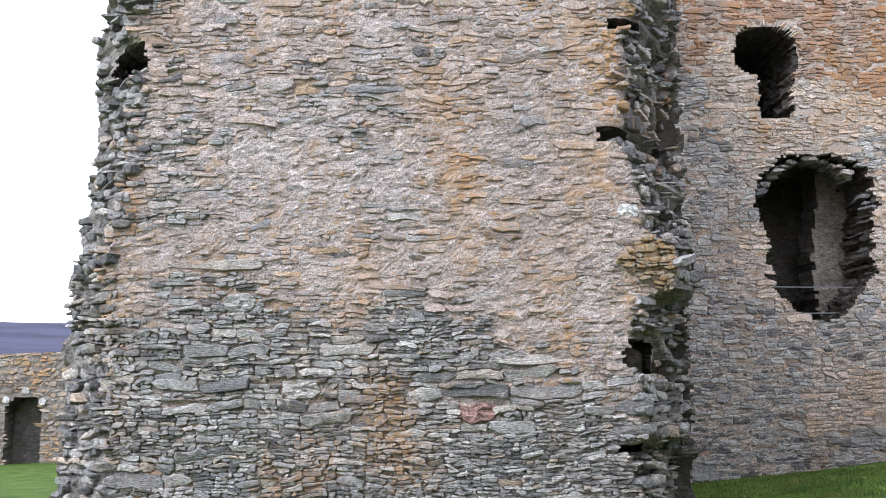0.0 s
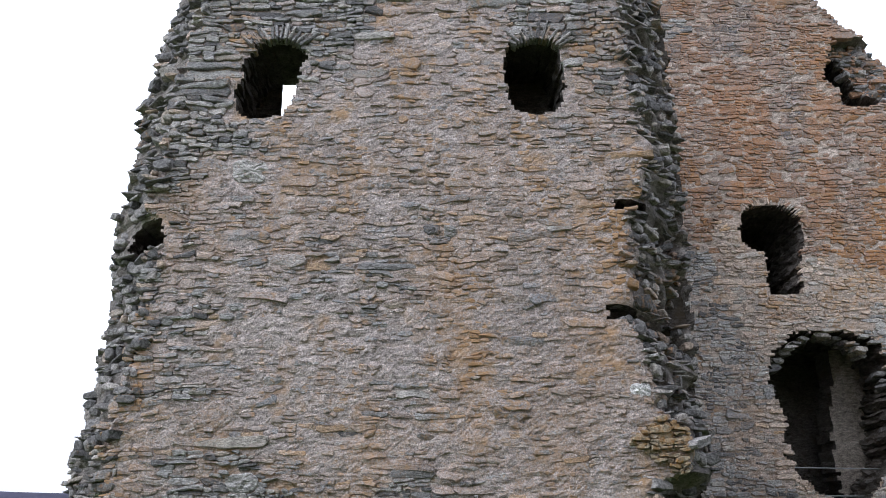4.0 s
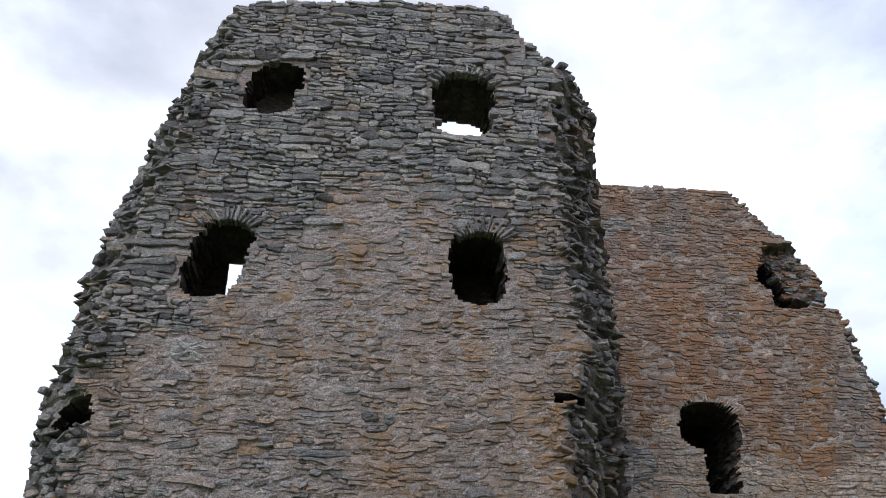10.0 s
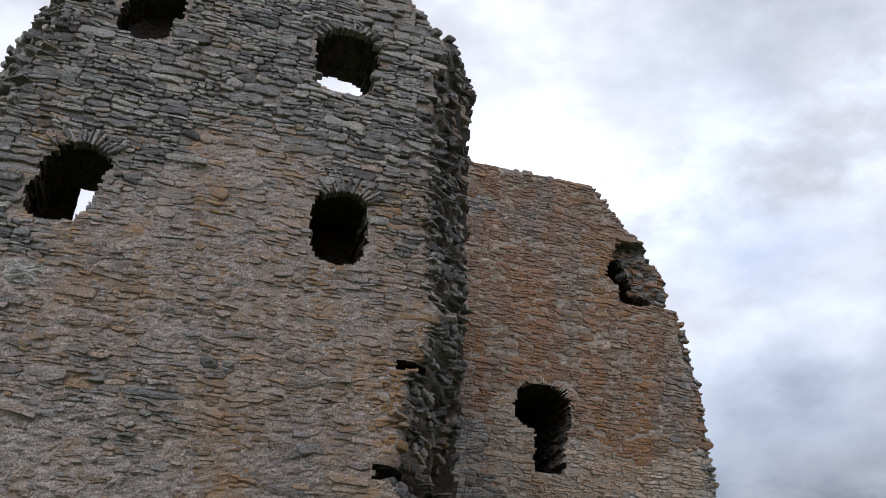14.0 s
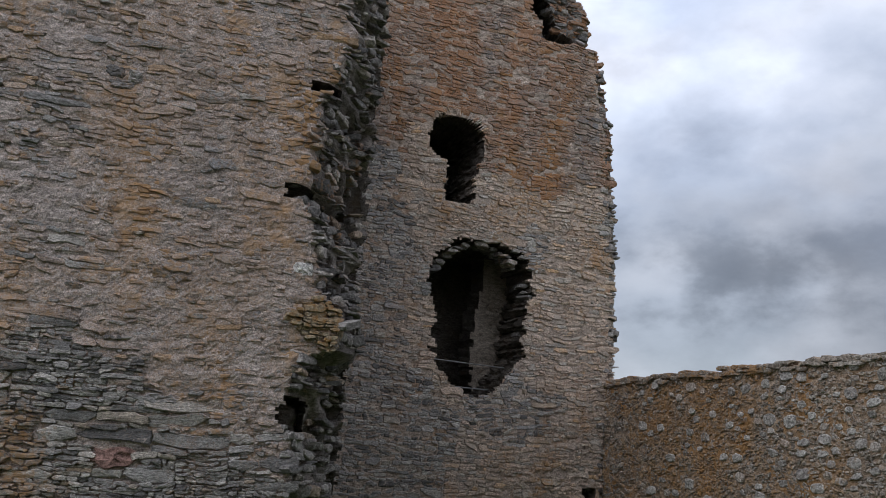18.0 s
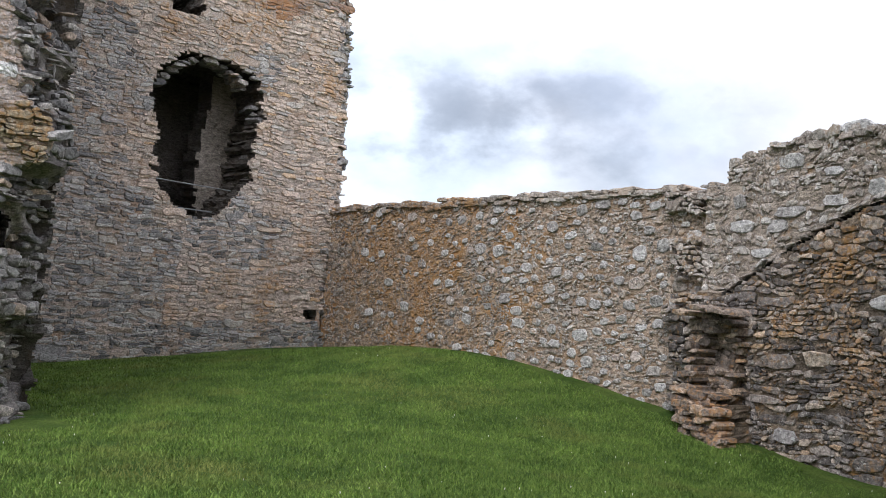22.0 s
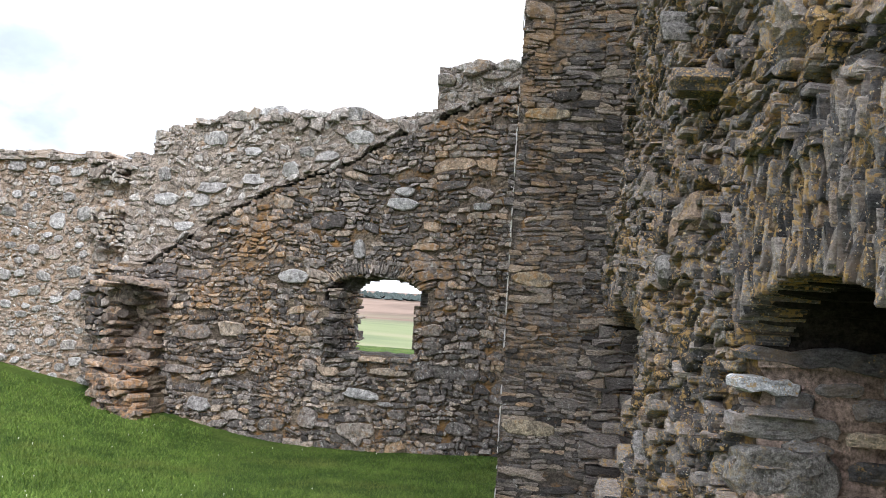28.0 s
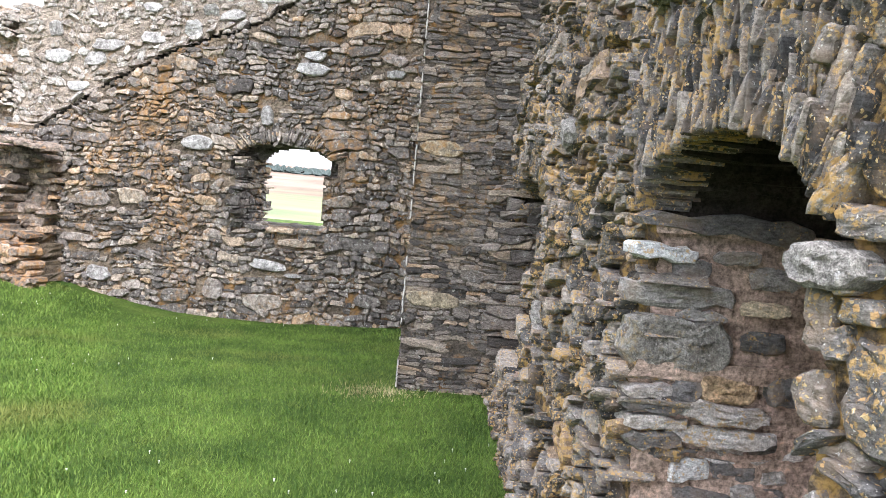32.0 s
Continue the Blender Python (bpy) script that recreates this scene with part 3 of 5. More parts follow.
def build_shell(name, wall, u0, u1, z0, z1, step, kind, depth, pockets, thick, rough, materials, seed=0.0, jag=0.9, torn=None, grit=0.0):
    """The body of a wall. kind(u, z): -1 open, 0 face, k a recess pockets[k] deep. depth(u, z): how far the face falls back.
    materials: of the face, and of reveals and recesses."""
    nu, nz = int(round((u1 - u0) / step)), int(round((z1 - z0) / step))
    cells = [[kind(u0 + (i + 0.5) * step, z0 + (j + 0.5) * step) for i in range(nu)] for j in range(nz)]
    verts, faces, inner, seen = [], [], [], {}

    def place(i, j, d, jit):
        a, b = u0 + i * step, z0 + j * step
        q = noise.noise_vector((a * 9.1 + seed, b * 9.1, d * 5))
        return wall.at(a + q.x * jit, b + q.y * jit * 0.7, d + q.z * jit)

    def vertex(i, j, k):
        key = (i, j, k)
        if key not in seen:
            a, b = u0 + i * step, z0 + j * step
            d = -depth(a, b) - (pockets[k] if k > 0 else 0)
            d += rough * (noise.noise((a * 3.1 + seed, b * 6.5, k)) + 0.6 * noise.noise((a * 9.7, b * 21.0 + seed, k)))
            if grit and k == 0:
                d += grit * (0.55 * noise.noise((a * 6.0, b * 11.0 + seed, 2)) + 0.7 * noise.noise((a * 21.0 + seed, b * 30.0, 5)) + 0.8 * noise.noise((a * 47.0, b * 58.0, 8 + seed)))
            seen[key] = (len(verts), d)
            verts.append(place(i, j, d, step * 0.35))
        return seen[key]

    def back(i, j):
        key = (i, j, "back")
        if key not in seen:
            seen[key] = (len(verts), -thick)
            verts.append(place(i, j, -thick, step * 0.3))
        return seen[key]

    def side(i, j, i2, j2, ka, kb):
        a0, a1 = vertex(i, j, ka), vertex(i2, j2, ka)
        b0, b1 = (vertex(i, j, kb), vertex(i2, j2, kb)) if kb >= 0 else (back(i, j), back(i2, j2))
        n = max(1, int(abs(a0[1] - b0[1]) / (step * 2.2)))
        prev = (a0[0], a1[0])
        for s in range(1, n + 1):
            if s == n:
                cur = (b0[0], b1[0])
            else:
                cur = []
                for ii, jj, p, q in ((i, j, a0, b0), (i2, j2, a1, b1)):
                    key = (ii, jj, ka, kb, s)
                    if key not in seen:
                        d = p[1] + (q[1] - p[1]) * s / n
                        seen[key] = (len(verts), d)
                        verts.append(place(ii, jj, d, step * jag))
                    cur.append(seen[key][0])
                cur = tuple(cur)
            faces.append((prev[0], prev[1], cur[1], cur[0]))
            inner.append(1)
            prev = cur

    for j in range(nz):
        for i in range(nu):
            k = cells[j][i]
            if k < 0:
                continue
            faces.append(tuple(vertex(a, b, k)[0] for a, b in ((i, j), (i + 1, j), (i + 1, j + 1), (i, j + 1))))
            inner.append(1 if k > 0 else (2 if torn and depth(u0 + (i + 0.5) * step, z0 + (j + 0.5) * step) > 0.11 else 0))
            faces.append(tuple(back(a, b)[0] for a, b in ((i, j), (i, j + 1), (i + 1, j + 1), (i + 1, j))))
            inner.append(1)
            for di, dj, e in ((1, 0, ((1, 0), (1, 1))), (-1, 0, ((0, 0), (0, 1))), (0, 1, ((0, 1), (1, 1))), (0, -1, ((0, 0), (1, 0)))):
                a, b = i + di, j + dj
                other = cells[b][a] if 0 <= a < nu and 0 <= b < nz else -1
                if other != k and (other < 0 or other > k):
                    side(i + e[0][0], j + e[0][1], i + e[1][0], j + e[1][1], k, other)
    ob = mesh_object(name, verts, faces, materials[0])
    ob.data.materials.append(materials[1])
    if torn:
        ob.data.materials.append(torn)
    ob.data.polygons.foreach_set("material_index", inner)
    return ob


def stone_geometry(stone, rng, fine):
    """The mesh of one stone (outline, out, deep, yaw) in u, z, d: uneven edge, chamfered rim, chipped face."""
    pts, out, deep, yaw = stone
    if fine:
        more = []
        for (a, b), (c, e) in zip(pts, pts[1:] + pts[:1]):
            k = 0.10 * math.hypot(c - a, e - b)
            more += [(a, b), ((a + c) / 2 + rng.gauss(0, k), (b + e) / 2 + rng.gauss(0, k))]
        pts = more
    n = len(pts)
    cu, cz = sum(p[0] for p in pts) / n, sum(p[1] for p in pts) / n
    size = min(max(p[0] for p in pts) - min(p[0] for p in pts), max(p[1] for p in pts) - min(p[1] for p in pts))
    rim = min(0.014, 0.11 * size)
    tu, tz = rng.gauss(0, 0.06), rng.gauss(-0.02, 0.15)
    verts = [(a, b, out - deep) for a, b in pts]
    verts += [(a, b, out - rim * rng.uniform(0.7, 1.6) + tu * (a - cu) + tz * (b - cz)) for a, b in pts]
    ring = []
    for a, b in pts:
        k = 1 - rim * rng.uniform(0.7, 1.3) / max(0.02, math.hypot(a - cu, b - cz))
        ring.append((cu + (a - cu) * k, cz + (b - cz) * k))
    verts += [(a, b, out + rim * rng.uniform(-0.3, 0.3) + tu * (a - cu) + tz * (b - cz)) for a, b in ring]
    rings = 3
    if fine:
        bulge = 0.02 * size
        for k in (0.66, 0.33):
            verts += [(cu + (a - cu) * k, cz + (b - cz) * k, out + bulge * (1 - k) + tu * (a - cu) * k + tz * (b - cz) * k + 0.15 * size * noise.noise((a * k * 18, b * k * 22, out * 40))) for a, b in ring]
            rings += 1
    verts.append((cu, cz, out + rim * rng.uniform(-0.1, 0.9) + (0.04 * size if fine else 0)))
    faces, last = [], rings * n
    for i in range(n):
        j = (i + 1) % n
        for r in range(rings - 1):
            faces.append((r * n + i, r * n + j, (r + 1) * n + j, (r + 1) * n + i))
        faces.append(((rings - 1) * n + i, (rings - 1) * n + j, last))
    if yaw:
        c, s = math.cos(yaw), math.sin(yaw)
        mid = out - deep / 2
        verts = [(cu + (a - cu) * c - (d - mid) * s, b, mid + (a - cu) * s + (d - mid) * c) for a, b, d in verts]
    return verts, faces


def lay(wall_ob, wall, stones, materials, rng, near=None, limit=300, fine=False, part="stone"):
    """Lays stones on a wall: those about near as parts of their own, the rest joined."""
    single = set()
    if near is not None:
        def far_off(i):
            x, y, z = wall.at(stones[i][0][0][0], stones[i][0][0][1], 0)
            return (x - near[0]) ** 2 + (y - near[1]) ** 2 + (z - near[2]) ** 2
        single = set(sorted(range(len(stones)), key=far_off)[:limit])
    verts, faces = [], []
    for i, stone in enumerate(stones):
        v, f = stone_geometry(stone, rng, fine)
        v = [wall.at(a, b, d) for a, b, d in v]
        if i in single:
            mesh_object(part, v, f, materials[1], wall_ob)
        else:
            base = len(verts)
            verts += v
            faces += [tuple(q + base for q in g) for g in f]
    if verts:
        tagged(mesh_object("stonework", verts, faces, materials[0], wall_ob), kind="stuff")


def blob(rng, u, z, length, height, lean=0.0, n=8, square=4.0, chip=0.10):
    """The outline of a lone stone."""
    pts, turn, c, s = [], rng.uniform(0, 0.8), math.cos(lean), math.sin(lean)
    for i in range(n):
        a = turn + 6.2832 * (i + rng.uniform(-0.22, 0.22)) / n
        x, y = math.cos(a), math.sin(a)
        k = (abs(x) ** square + abs(y) ** square) ** (-1 / square) * 0.5 * rng.uniform(1 - chip, 1 + chip * 0.4)
        x, y = x * k * length, y * k * height
        pts.append((u + x * c - y * s, z + x * s + y * c))
    return pts


def coursed(rng, u0, u1, z0, z1, heights, lengths, gap, ok, depth, out, deep, wave=0.08, skip=None, split=0.22, step_out=0.012, wild=1.0):
    """Close-laid stones in wavering courses, some split in two. heights(z) and lengths(z) give (least, most)."""
    lines, z = [z0], z0
    while z < z1:
        lo, hi = heights(z)
        z += lo + (hi - lo) * rng.random() ** 1.4
        lines.append(z)

    def level(k, u):
        h = lines[min(k + 1, len(lines) - 1)] - lines[k] + 0.03
        return lines[k] + wave * noise.noise((u * 0.5, lines[k] * 0.35, 7.7)) + wild * h * (0.40 * noise.noise((u * 1.9, k * 3.7, 1.3)) + 0.50 * noise.noise((u * 5.6, k * 2.9, 4.3)))

    stones = []
    for k in range(len(lines) - 1):
        h = lines[k + 1] - lines[k]
        u, slant = u0 - rng.random() * 0.2, 0.0
        while u < u1:
            lo, hi = lengths(lines[k])
            length = max(lo, 1.1 * h) + (hi - lo) * rng.random() ** 1.9
            nxt = rng.gauss(0, 0.22) * h
            a, b = u, u + length
            uc, zc = (a + b) / 2, (level(k, (a + b) / 2) + level(k + 1, (a + b) / 2)) / 2
            if ok(uc, zc) and not (skip and rng.random() < skip(uc, zc)):
                g = gap * rng.uniform(0.3, 1.0)
                j = lambda: rng.gauss(0, 0.07) * h
                up, dn = rng.gauss(0, 0.10) * h, rng.gauss(0, 0.10) * h
                pinch = (abs(rng.gauss(0, 0.16)) * h, abs(rng.gauss(0, 0.16)) * h)
                al, ah, bl, bh = a - slant + g, a + slant + g, b - nxt - g, b + nxt - g
                low = [(al, level(k, al) + g + abs(j()) + dn), (uc + j() * 3, level(k, uc) + g + dn), (bl, level(k, bl) + g + pinch[1] + dn)]
                high = [(bh, level(k + 1, bh) - g - abs(j()) + up), (uc + j() * 3, level(k + 1, uc) - g + up), (ah, level(k + 1, ah) - g - pinch[0] + up)]
                d = out(uc, zc) - depth(uc, zc)
                if rng.random() < split and h > 0.07:
                    cuts = [rng.uniform(0.35, 0.65)] if h < 0.105 or rng.random() < 0.4 else [rng.uniform(0.25, 0.42), rng.uniform(0.58, 0.75)]
                    floor_line = low
                    for q in cuts:
                        tip = rng.gauss(0, 0.12)
                        mids = [(lo_[0], lo_[1] + (hi_[1] - lo_[1]) * (q + tip * (i - 1)) + j()) for i, (lo_, hi_) in enumerate(zip(low, high[::-1]))]
                        stones.append((floor_line + [(m[0], m[1] - g * 0.7) for m in mids[::-1]], d + rng.uniform(-step_out, step_out), deep, 0.0))
                        floor_line = [(m[0], m[1] + g * 0.7) for m in mids]
                    stones.append((floor_line + high, d + rng.uniform(-step_out, step_out), deep, 0.0))
                else:
                    ends = [((bl + bh) / 2 + j() * 0.8, (low[2][1] + high[0][1]) / 2)], [((al + ah) / 2 + j() * 0.8, (low[0][1] + high[2][1]) / 2)]
                    stones.append((low + ends[0] + high + ends[1], d + rng.uniform(-step_out, step_out), deep, rng.gauss(0, 0.03)))
            u, slant = b, nxt
    return stones


def rubble(rng, u0, u1, z0, z1, band, block, thin, flat, gap, ok, depth, out, deep, skip=None, step_out=0.014, warp=0.05, cut=0.5, wedge=0.35, yaw=0.03):
    """Random rubble brought to rough beds: blocks split again and again into slates, their joints wavering together.
    thin(z): least and most height of a stone. flat: least and most of its length by its height."""
    stones = []

    def bend(u, z):
        w = noise.noise((u * 0.55, z * 0.45, 7.7)) * 1.3 + noise.noise((u * 1.9, z * 2.3, 1.3)) * 0.8 + noise.noise((u * 5.5, z * 6.5, 4.3)) * 0.45 + noise.noise((u * 14.0, z * 17.0, 9.3)) * 0.20
        return u + warp * noise.noise((u * 2.7, z * 4.1, 3.9)), z + warp * w

    def leaf(a, b, l, h):
        cu, cz = bend(a + l / 2, b + h / 2)
        if not (ok(cu, cz) and ok(cu - 0.2 * l, cz) and ok(cu + 0.2 * l, cz)) or (skip and rng.random() < skip(cu, cz)):
            return
        gu, gz = gap * rng.uniform(-0.6, 1.3), gap * rng.uniform(-1.0, 1.0)
        a, b, l, h = a + gu + rng.gauss(0, 0.06) * h, b + gz + rng.gauss(0, 0.05) * h, l - 2 * gu, h - 2 * gz
        if l < 0.02 or h < 0.008:
            return
        low, high = [0.0, 0.0], [0.0, 0.0]
        if rng.random() < wedge:
            rng.choice((low, high))[rng.randrange(2)] = rng.uniform(0.25, 0.65) * h
        c = [(min(0.42 * l, rng.uniform(0.05, 1.0) ** 1.5 * h), rng.uniform(0.10, 0.50)) for _ in range(4)]
        n = max(0, min(4, int(l / 0.075)))
        j = lambda k: rng.gauss(0, k) * h
        left, right, lean = h - low[0] - high[0], h - low[1] - high[1], rng.gauss(0, 0.045)
        pts = [(a + j(0.06), b + low[0] + c[0][1] * left)]
        row = lambda s, e, m: [s + (e - s) * (i + rng.uniform(0.2, 0.8)) / m for i in range(m)]
        for x in [a + c[0][0]] + row(a + c[0][0], a + l - c[1][0], n) + [a + l - c[1][0]]:
            pts.append((x, b + low[0] + (low[1] - low[0]) * (x - a) / l + j(0.06)))
        pts += [(a + l + j(0.06), b + low[1] + c[1][1] * right), (a + l + j(0.06), b + h - high[1] - c[2][1] * right * 0.98)]
        for x in [a + l - c[2][0]] + row(a + l - c[2][0], a + c[3][0], n) + [a + c[3][0]]:
            pts.append((x, b + h - high[0] - (high[1] - high[0]) * (x - a) / l - j(0.06)))
        pts.append((a + j(0.06), b + h - high[0] - c[3][1] * left * 0.98))
        pts = [(x, y + lean * (x - a - l / 2)) for x, y in pts]
        stones.append(([bend(x, y) for x, y in pts], out(cu, cz) - depth(cu, cz) + rng.uniform(-step_out, step_out), deep, rng.gauss(0, yaw)))

    def split(a, b, l, h):
        lo, hi = thin(b)
        if h > hi or (h > 2.0 * lo and rng.random() < cut):
            q = rng.uniform(0.25, 0.75) if h > 3.2 * lo else 0.5
            split(a, b, l, h * q)
            split(a, b + h * q, l, h * (1 - q))
        elif l > h * rng.uniform(*flat):
            q = rng.uniform(0.3, 0.7)
            split(a, b, l * q, h)
            split(a + l * q, b, l * (1 - q), h)
        else:
            leaf(a, b, l, h)

    z = z0
    while z < z1:
        h, u = rng.uniform(*band), u0 - rng.random() * block
        while u < u1:
            l = block * rng.uniform(0.5, 1.4)
            split(u, z, l, h)
            u += l
        z += h
    return stones


def arch_stones(rng, cu, cz, ru, rz, a0, a1, n, length, thick, out, deep, upright=0.0):
    """Thin stones on end round an arch head. upright: 1 sets them plumb, 0 square to the curve."""
    stones = []
    for i in range(n):
        a = a0 + (a1 - a0) * (i + rng.uniform(0.3, 0.7)) / n
        c, s = math.cos(a), math.sin(a)
        k = rng.uniform(0.75, 1.25)
        lean = a * (1 - upright) + math.pi / 2 * upright + rng.gauss(0, 0.09)
        u, z = cu + c * ru + math.cos(lean) * length * k * 0.45, cz + s * rz + math.sin(lean) * length * k * 0.45
        stones.append((blob(rng, u, z, length * k, thick * rng.uniform(0.7, 1.35), lean, 10, 7.0, 0.16), out + rng.uniform(-0.02, 0.03), deep, 0.0))
    return stones


def in_box(u, z, a, b, c, d):
    return a < u < b and c < z < d


def ragged(u, z, amp, k=1.0):
    return amp * (noise.noise((z * 5.3 * k, u * 1.3, 4.4)) + 0.7 * noise.noise((z * 14.0 * k, u * 2.0, 9.1)))


def in_oval(u, z, cu, half, cz, tall):
    return (abs(u - cu) / half) ** 3.2 + (abs(z - cz) / tall) ** 3.2 < 1


def in_arch(u, z, cu, half, sill, spring, rise):
    if z < sill or abs(u - cu) > half:
        return False
    return z < spring + rise * math.sqrt(max(0.0, 1 - ((u - cu) / half) ** 2))


# ---- tower, front ----
castle_tower = tagged(new("castle_tower"), "ruined slate-built castle tower, roofless and torn open at its corner", "tower")
castle_tower.location = (0, 9.54, 0)


def under_tower(ob, label):
    ob.parent, ob.matrix_parent_inverse = castle_tower, Matrix.Translation((0, -9.54, 0))
    return tagged(ob, label)


TOWER = Wall((0, 9.54), (10, 9.54))
T_LEFT = [(-0.5, -3.95), (0.8, -3.90), (2.6, -3.80), (3.9, -3.57), (5.2, -3.50), (5.7, -3.50), (6.3, -3.43), (7.3, -3.36), (8.65, -3.18), (9.3, -2.94), (10.25, -2.71), (11.05, -2.34), (11.4, -2.2), (11.6, -2.1)]
T_FACE_L = [(-0.5, -3.15), (0.7, -3.12), (2.2, -3.11), (3.1, -3.2), (3.9, -3.02), (4.6, -2.92), (5.7, -2.97), (6.3, -2.9), (7.8, -2.68), (8.65, -2.5), (9.7, -2.27), (10.7, -2.03), (11.6, -2.0)]
T_FACE_R = [(-0.5, 2.3), (0.6, 2.2), (1.0, 2.06), (1.12, 2.3), (1.6, 2.27), (2.2, 2.2), (2.55, 2.34), (2.7, 2.68), (3.1, 2.7), (3.35, 2.42), (4.0, 2.38), (4.32, 2.2), (4.4, 2.05), (4.55, 2.24), (5.4, 2.28), (5.7, 2.42), (6.25, 2.57), (7.2, 2.46), (8.0, 2.48), (9.25, 2.42), (10.5, 2.46)]
T_RIGHT = [(-0.5, 3.05), (1.5, 3.15), (3.0, 3.2), (5.2, 3.3), (8.0, 3.36), (11.5, 3.36)]
T_TOP = [(-2.1, 11.5), (-1.6, 11.66), (-1.1, 11.73), (0.06, 11.84), (1.4, 11.91), (1.97, 11.76), (2.1, 11.36), (2.42, 10.98), (2.55, 10.8), (2.7, 10.9), (2.95, 11.16), (3.2, 11.2), (3.5, 11.05)]
T_THICK = 1.12


def tower_kind(u, z):
    q = ragged(u, z, 0.07)
    if u < lerp_list(T_LEFT, z) - 0.12 + 1.3 * q or u > lerp_list(T_RIGHT, z) + q or z > lerp_list(T_TOP, u) + 0.05 * noise.noise((u * 7, 1, 2)):
        return -1
    r = ragged(u, z, 0.035)
    r *= 1.5
    if in_oval(u + r, z, -1.66 - 0.2 * (7.85 - z), 0.36, 7.34, 0.54):
        return -1 if -1.78 < u < -1.45 else 1
    if in_oval(u + r, z, 1.38, 0.36, 7.36, 0.52):
        return 1
    if in_oval(u + r, z, -1.26 - 0.25 * (10.4 - z), 0.36, 10.06, 0.45):
        return 2
    if in_oval(u + r, z, 1.26, 0.44, 9.98, 0.56):
        return -1
    if in_oval(u + 2 * r, z, -3.12, 0.26, 5.34, 0.22):
        return 2
    if in_box(u + r, z, 2.0, 2.4, 4.32, 4.48) or in_arch(u + 2 * r, z, 2.32, 0.17, 1.75, 2.05, 0.14) or in_box(u + r, z, 2.05, 2.4, 1.0, 1.1) or in_box(u + r, z, 2.2, 2.6, 5.62, 5.75):
        return 3
    return 0


def tower_bare(u, z):
    """How far the harling has gone: 1 bare slate, 0 covered."""
    up = min(1.0, max(0.0, (z - 6.5 + 0.7 * noise.noise((u * 0.6, 5.2, 1)) - 0.9 * bump2(u, 0, 0.2, 0, 0.8, 1)) / 2.4))
    low = min(1.0, max(0.0, (3.15 - z + 0.6 * noise.noise((u * 0.7, 2.2, 1)) - 0.45 * max(0.0, u)) / 1.3))
    edge = (0.75 if z > 6.3 else 0.36) * min(1.0, max(0.0, (-1.7 - u + 0.5 * noise.noise((u * 1.1, z * 0.8, 3.3))) / 0.9)) if z > 3.5 else 0.0
    patchy = 0.32 * noise.noise((u * 2.3, z * 3.4, 2.6)) + 0.42 * noise.noise((u * 6.0, z * 11.0, 8.1))
    return min(1.0, max(0.0, max(up, low, edge, 0.10 + 0.3 * noise.noise((u * 0.9, z * 1.3, 6))) + patchy))


def tower_depth(u, z):
    right = (u - lerp_list(T_FACE_R, z) - ragged(0, z, 0.05)) / 0.78
    left = (lerp_list(T_FACE_L, z) + ragged(3, z, 0.04) - u) / 0.62
    d = 0.006 + (0.028 if z < 3.0 else 0.036) * min(1.0, max(0.0, tower_bare(u, z) * 1.3 - 0.1))
    if right > 0:
        d += 1.1 * min(1.0, right) ** 1.15 + min(1.0, right * 3) * (0.24 * noise.noise((u * 4, z * 5, 1)) + 0.30 * noise.noise((u * 2, z * 2.2, 5)))
    if left > 0:
        d += 0.75 * min(1.3, left) + 0.09 * noise.noise((u * 5, z * 7, 8)) + 0.08 * noise.noise((u * 2, z * 3, 2))
    return max(-0.05, d)


wall_tower = build_shell("front_wall", TOWER, -4.2, 3.6, -0.4, 12.1, 0.033, tower_kind, tower_depth, (0, 1.05, 0.6, 0.3), T_THICK, 0.010, (MO_TOWER, MO_INNER_SHADE), 1.0, 1.8, MO_TORN, 0.010)
under_tower(wall_tower, "tall broken slate wall with pinkish harling left on its middle")
rng = random.Random(21)


tower_front = lambda u, z: tower_kind(u, z) == 0 and lerp_list(T_FACE_L, z) - 0.12 < u < lerp_list(T_FACE_R, z) + 0.05
whole = rubble(rng, -3.9, 2.9, -0.2, 12.0, (0.20, 0.34), 0.9, lambda z: (0.030, 0.15) if z < 2.6 else ((0.034, 0.13) if z < 6.5 else (0.042, 0.16)), (2.4, 7.0), 0.005, tower_front,
               lambda u, z: 0.0, lambda u, z: 0.008 if tower_bare(u, z) > 0.45 else (-0.002 if z > 4.6 else -0.007), 0.13, lambda u, z: (0.40 if z < 4.6 else 0.2) * (1 - min(1.0, 1.6 * tower_bare(u, z))), 0.017, 0.045, 0.46)
marks = ((0.6, 1.46, 0.46, 0.22), (2.28, 3.53, 0.24, 0.17), (0.42, 0.97, 0.20, 0.10), (0.12, 5.38, 0.20, 0.14), (0.2, 5.25, 0.26, 0.12), (0.32, 5.36, 0.14, 0.16),
         (0.95, 2.0, 0.42, 0.2), (-1.95, 6.1, 0.42, 0.30), (-1.85, 2.65, 0.34, 0.2), (-1.2, 1.75, 0.4, 0.2), (0.0, 9.0, 0.45, 0.2), (-2.0, 4.5, 0.16, 0.10))
clear = lambda u, z: any(abs(u - a) < c / 2 and abs(z - b) < e / 2 + 0.01 for a, b, c, e in marks)
whole = [s for s in whole if not clear(sum(p[0] for p in s[0]) / len(s[0]), sum(p[1] for p in s[0]) / len(s[0]))]
middle = lambda s: (sum(p[0] for p in s[0]) / len(s[0]), sum(p[1] for p in s[0]) / len(s[0]))
bare_stones = [s for s in whole if tower_bare(*middle(s)) > 0.45]
harled_stones = [(s[0], s[1] * 0.7, s[2], s[3]) for s in whole if tower_bare(*middle(s)) <= 0.45]
torn = []


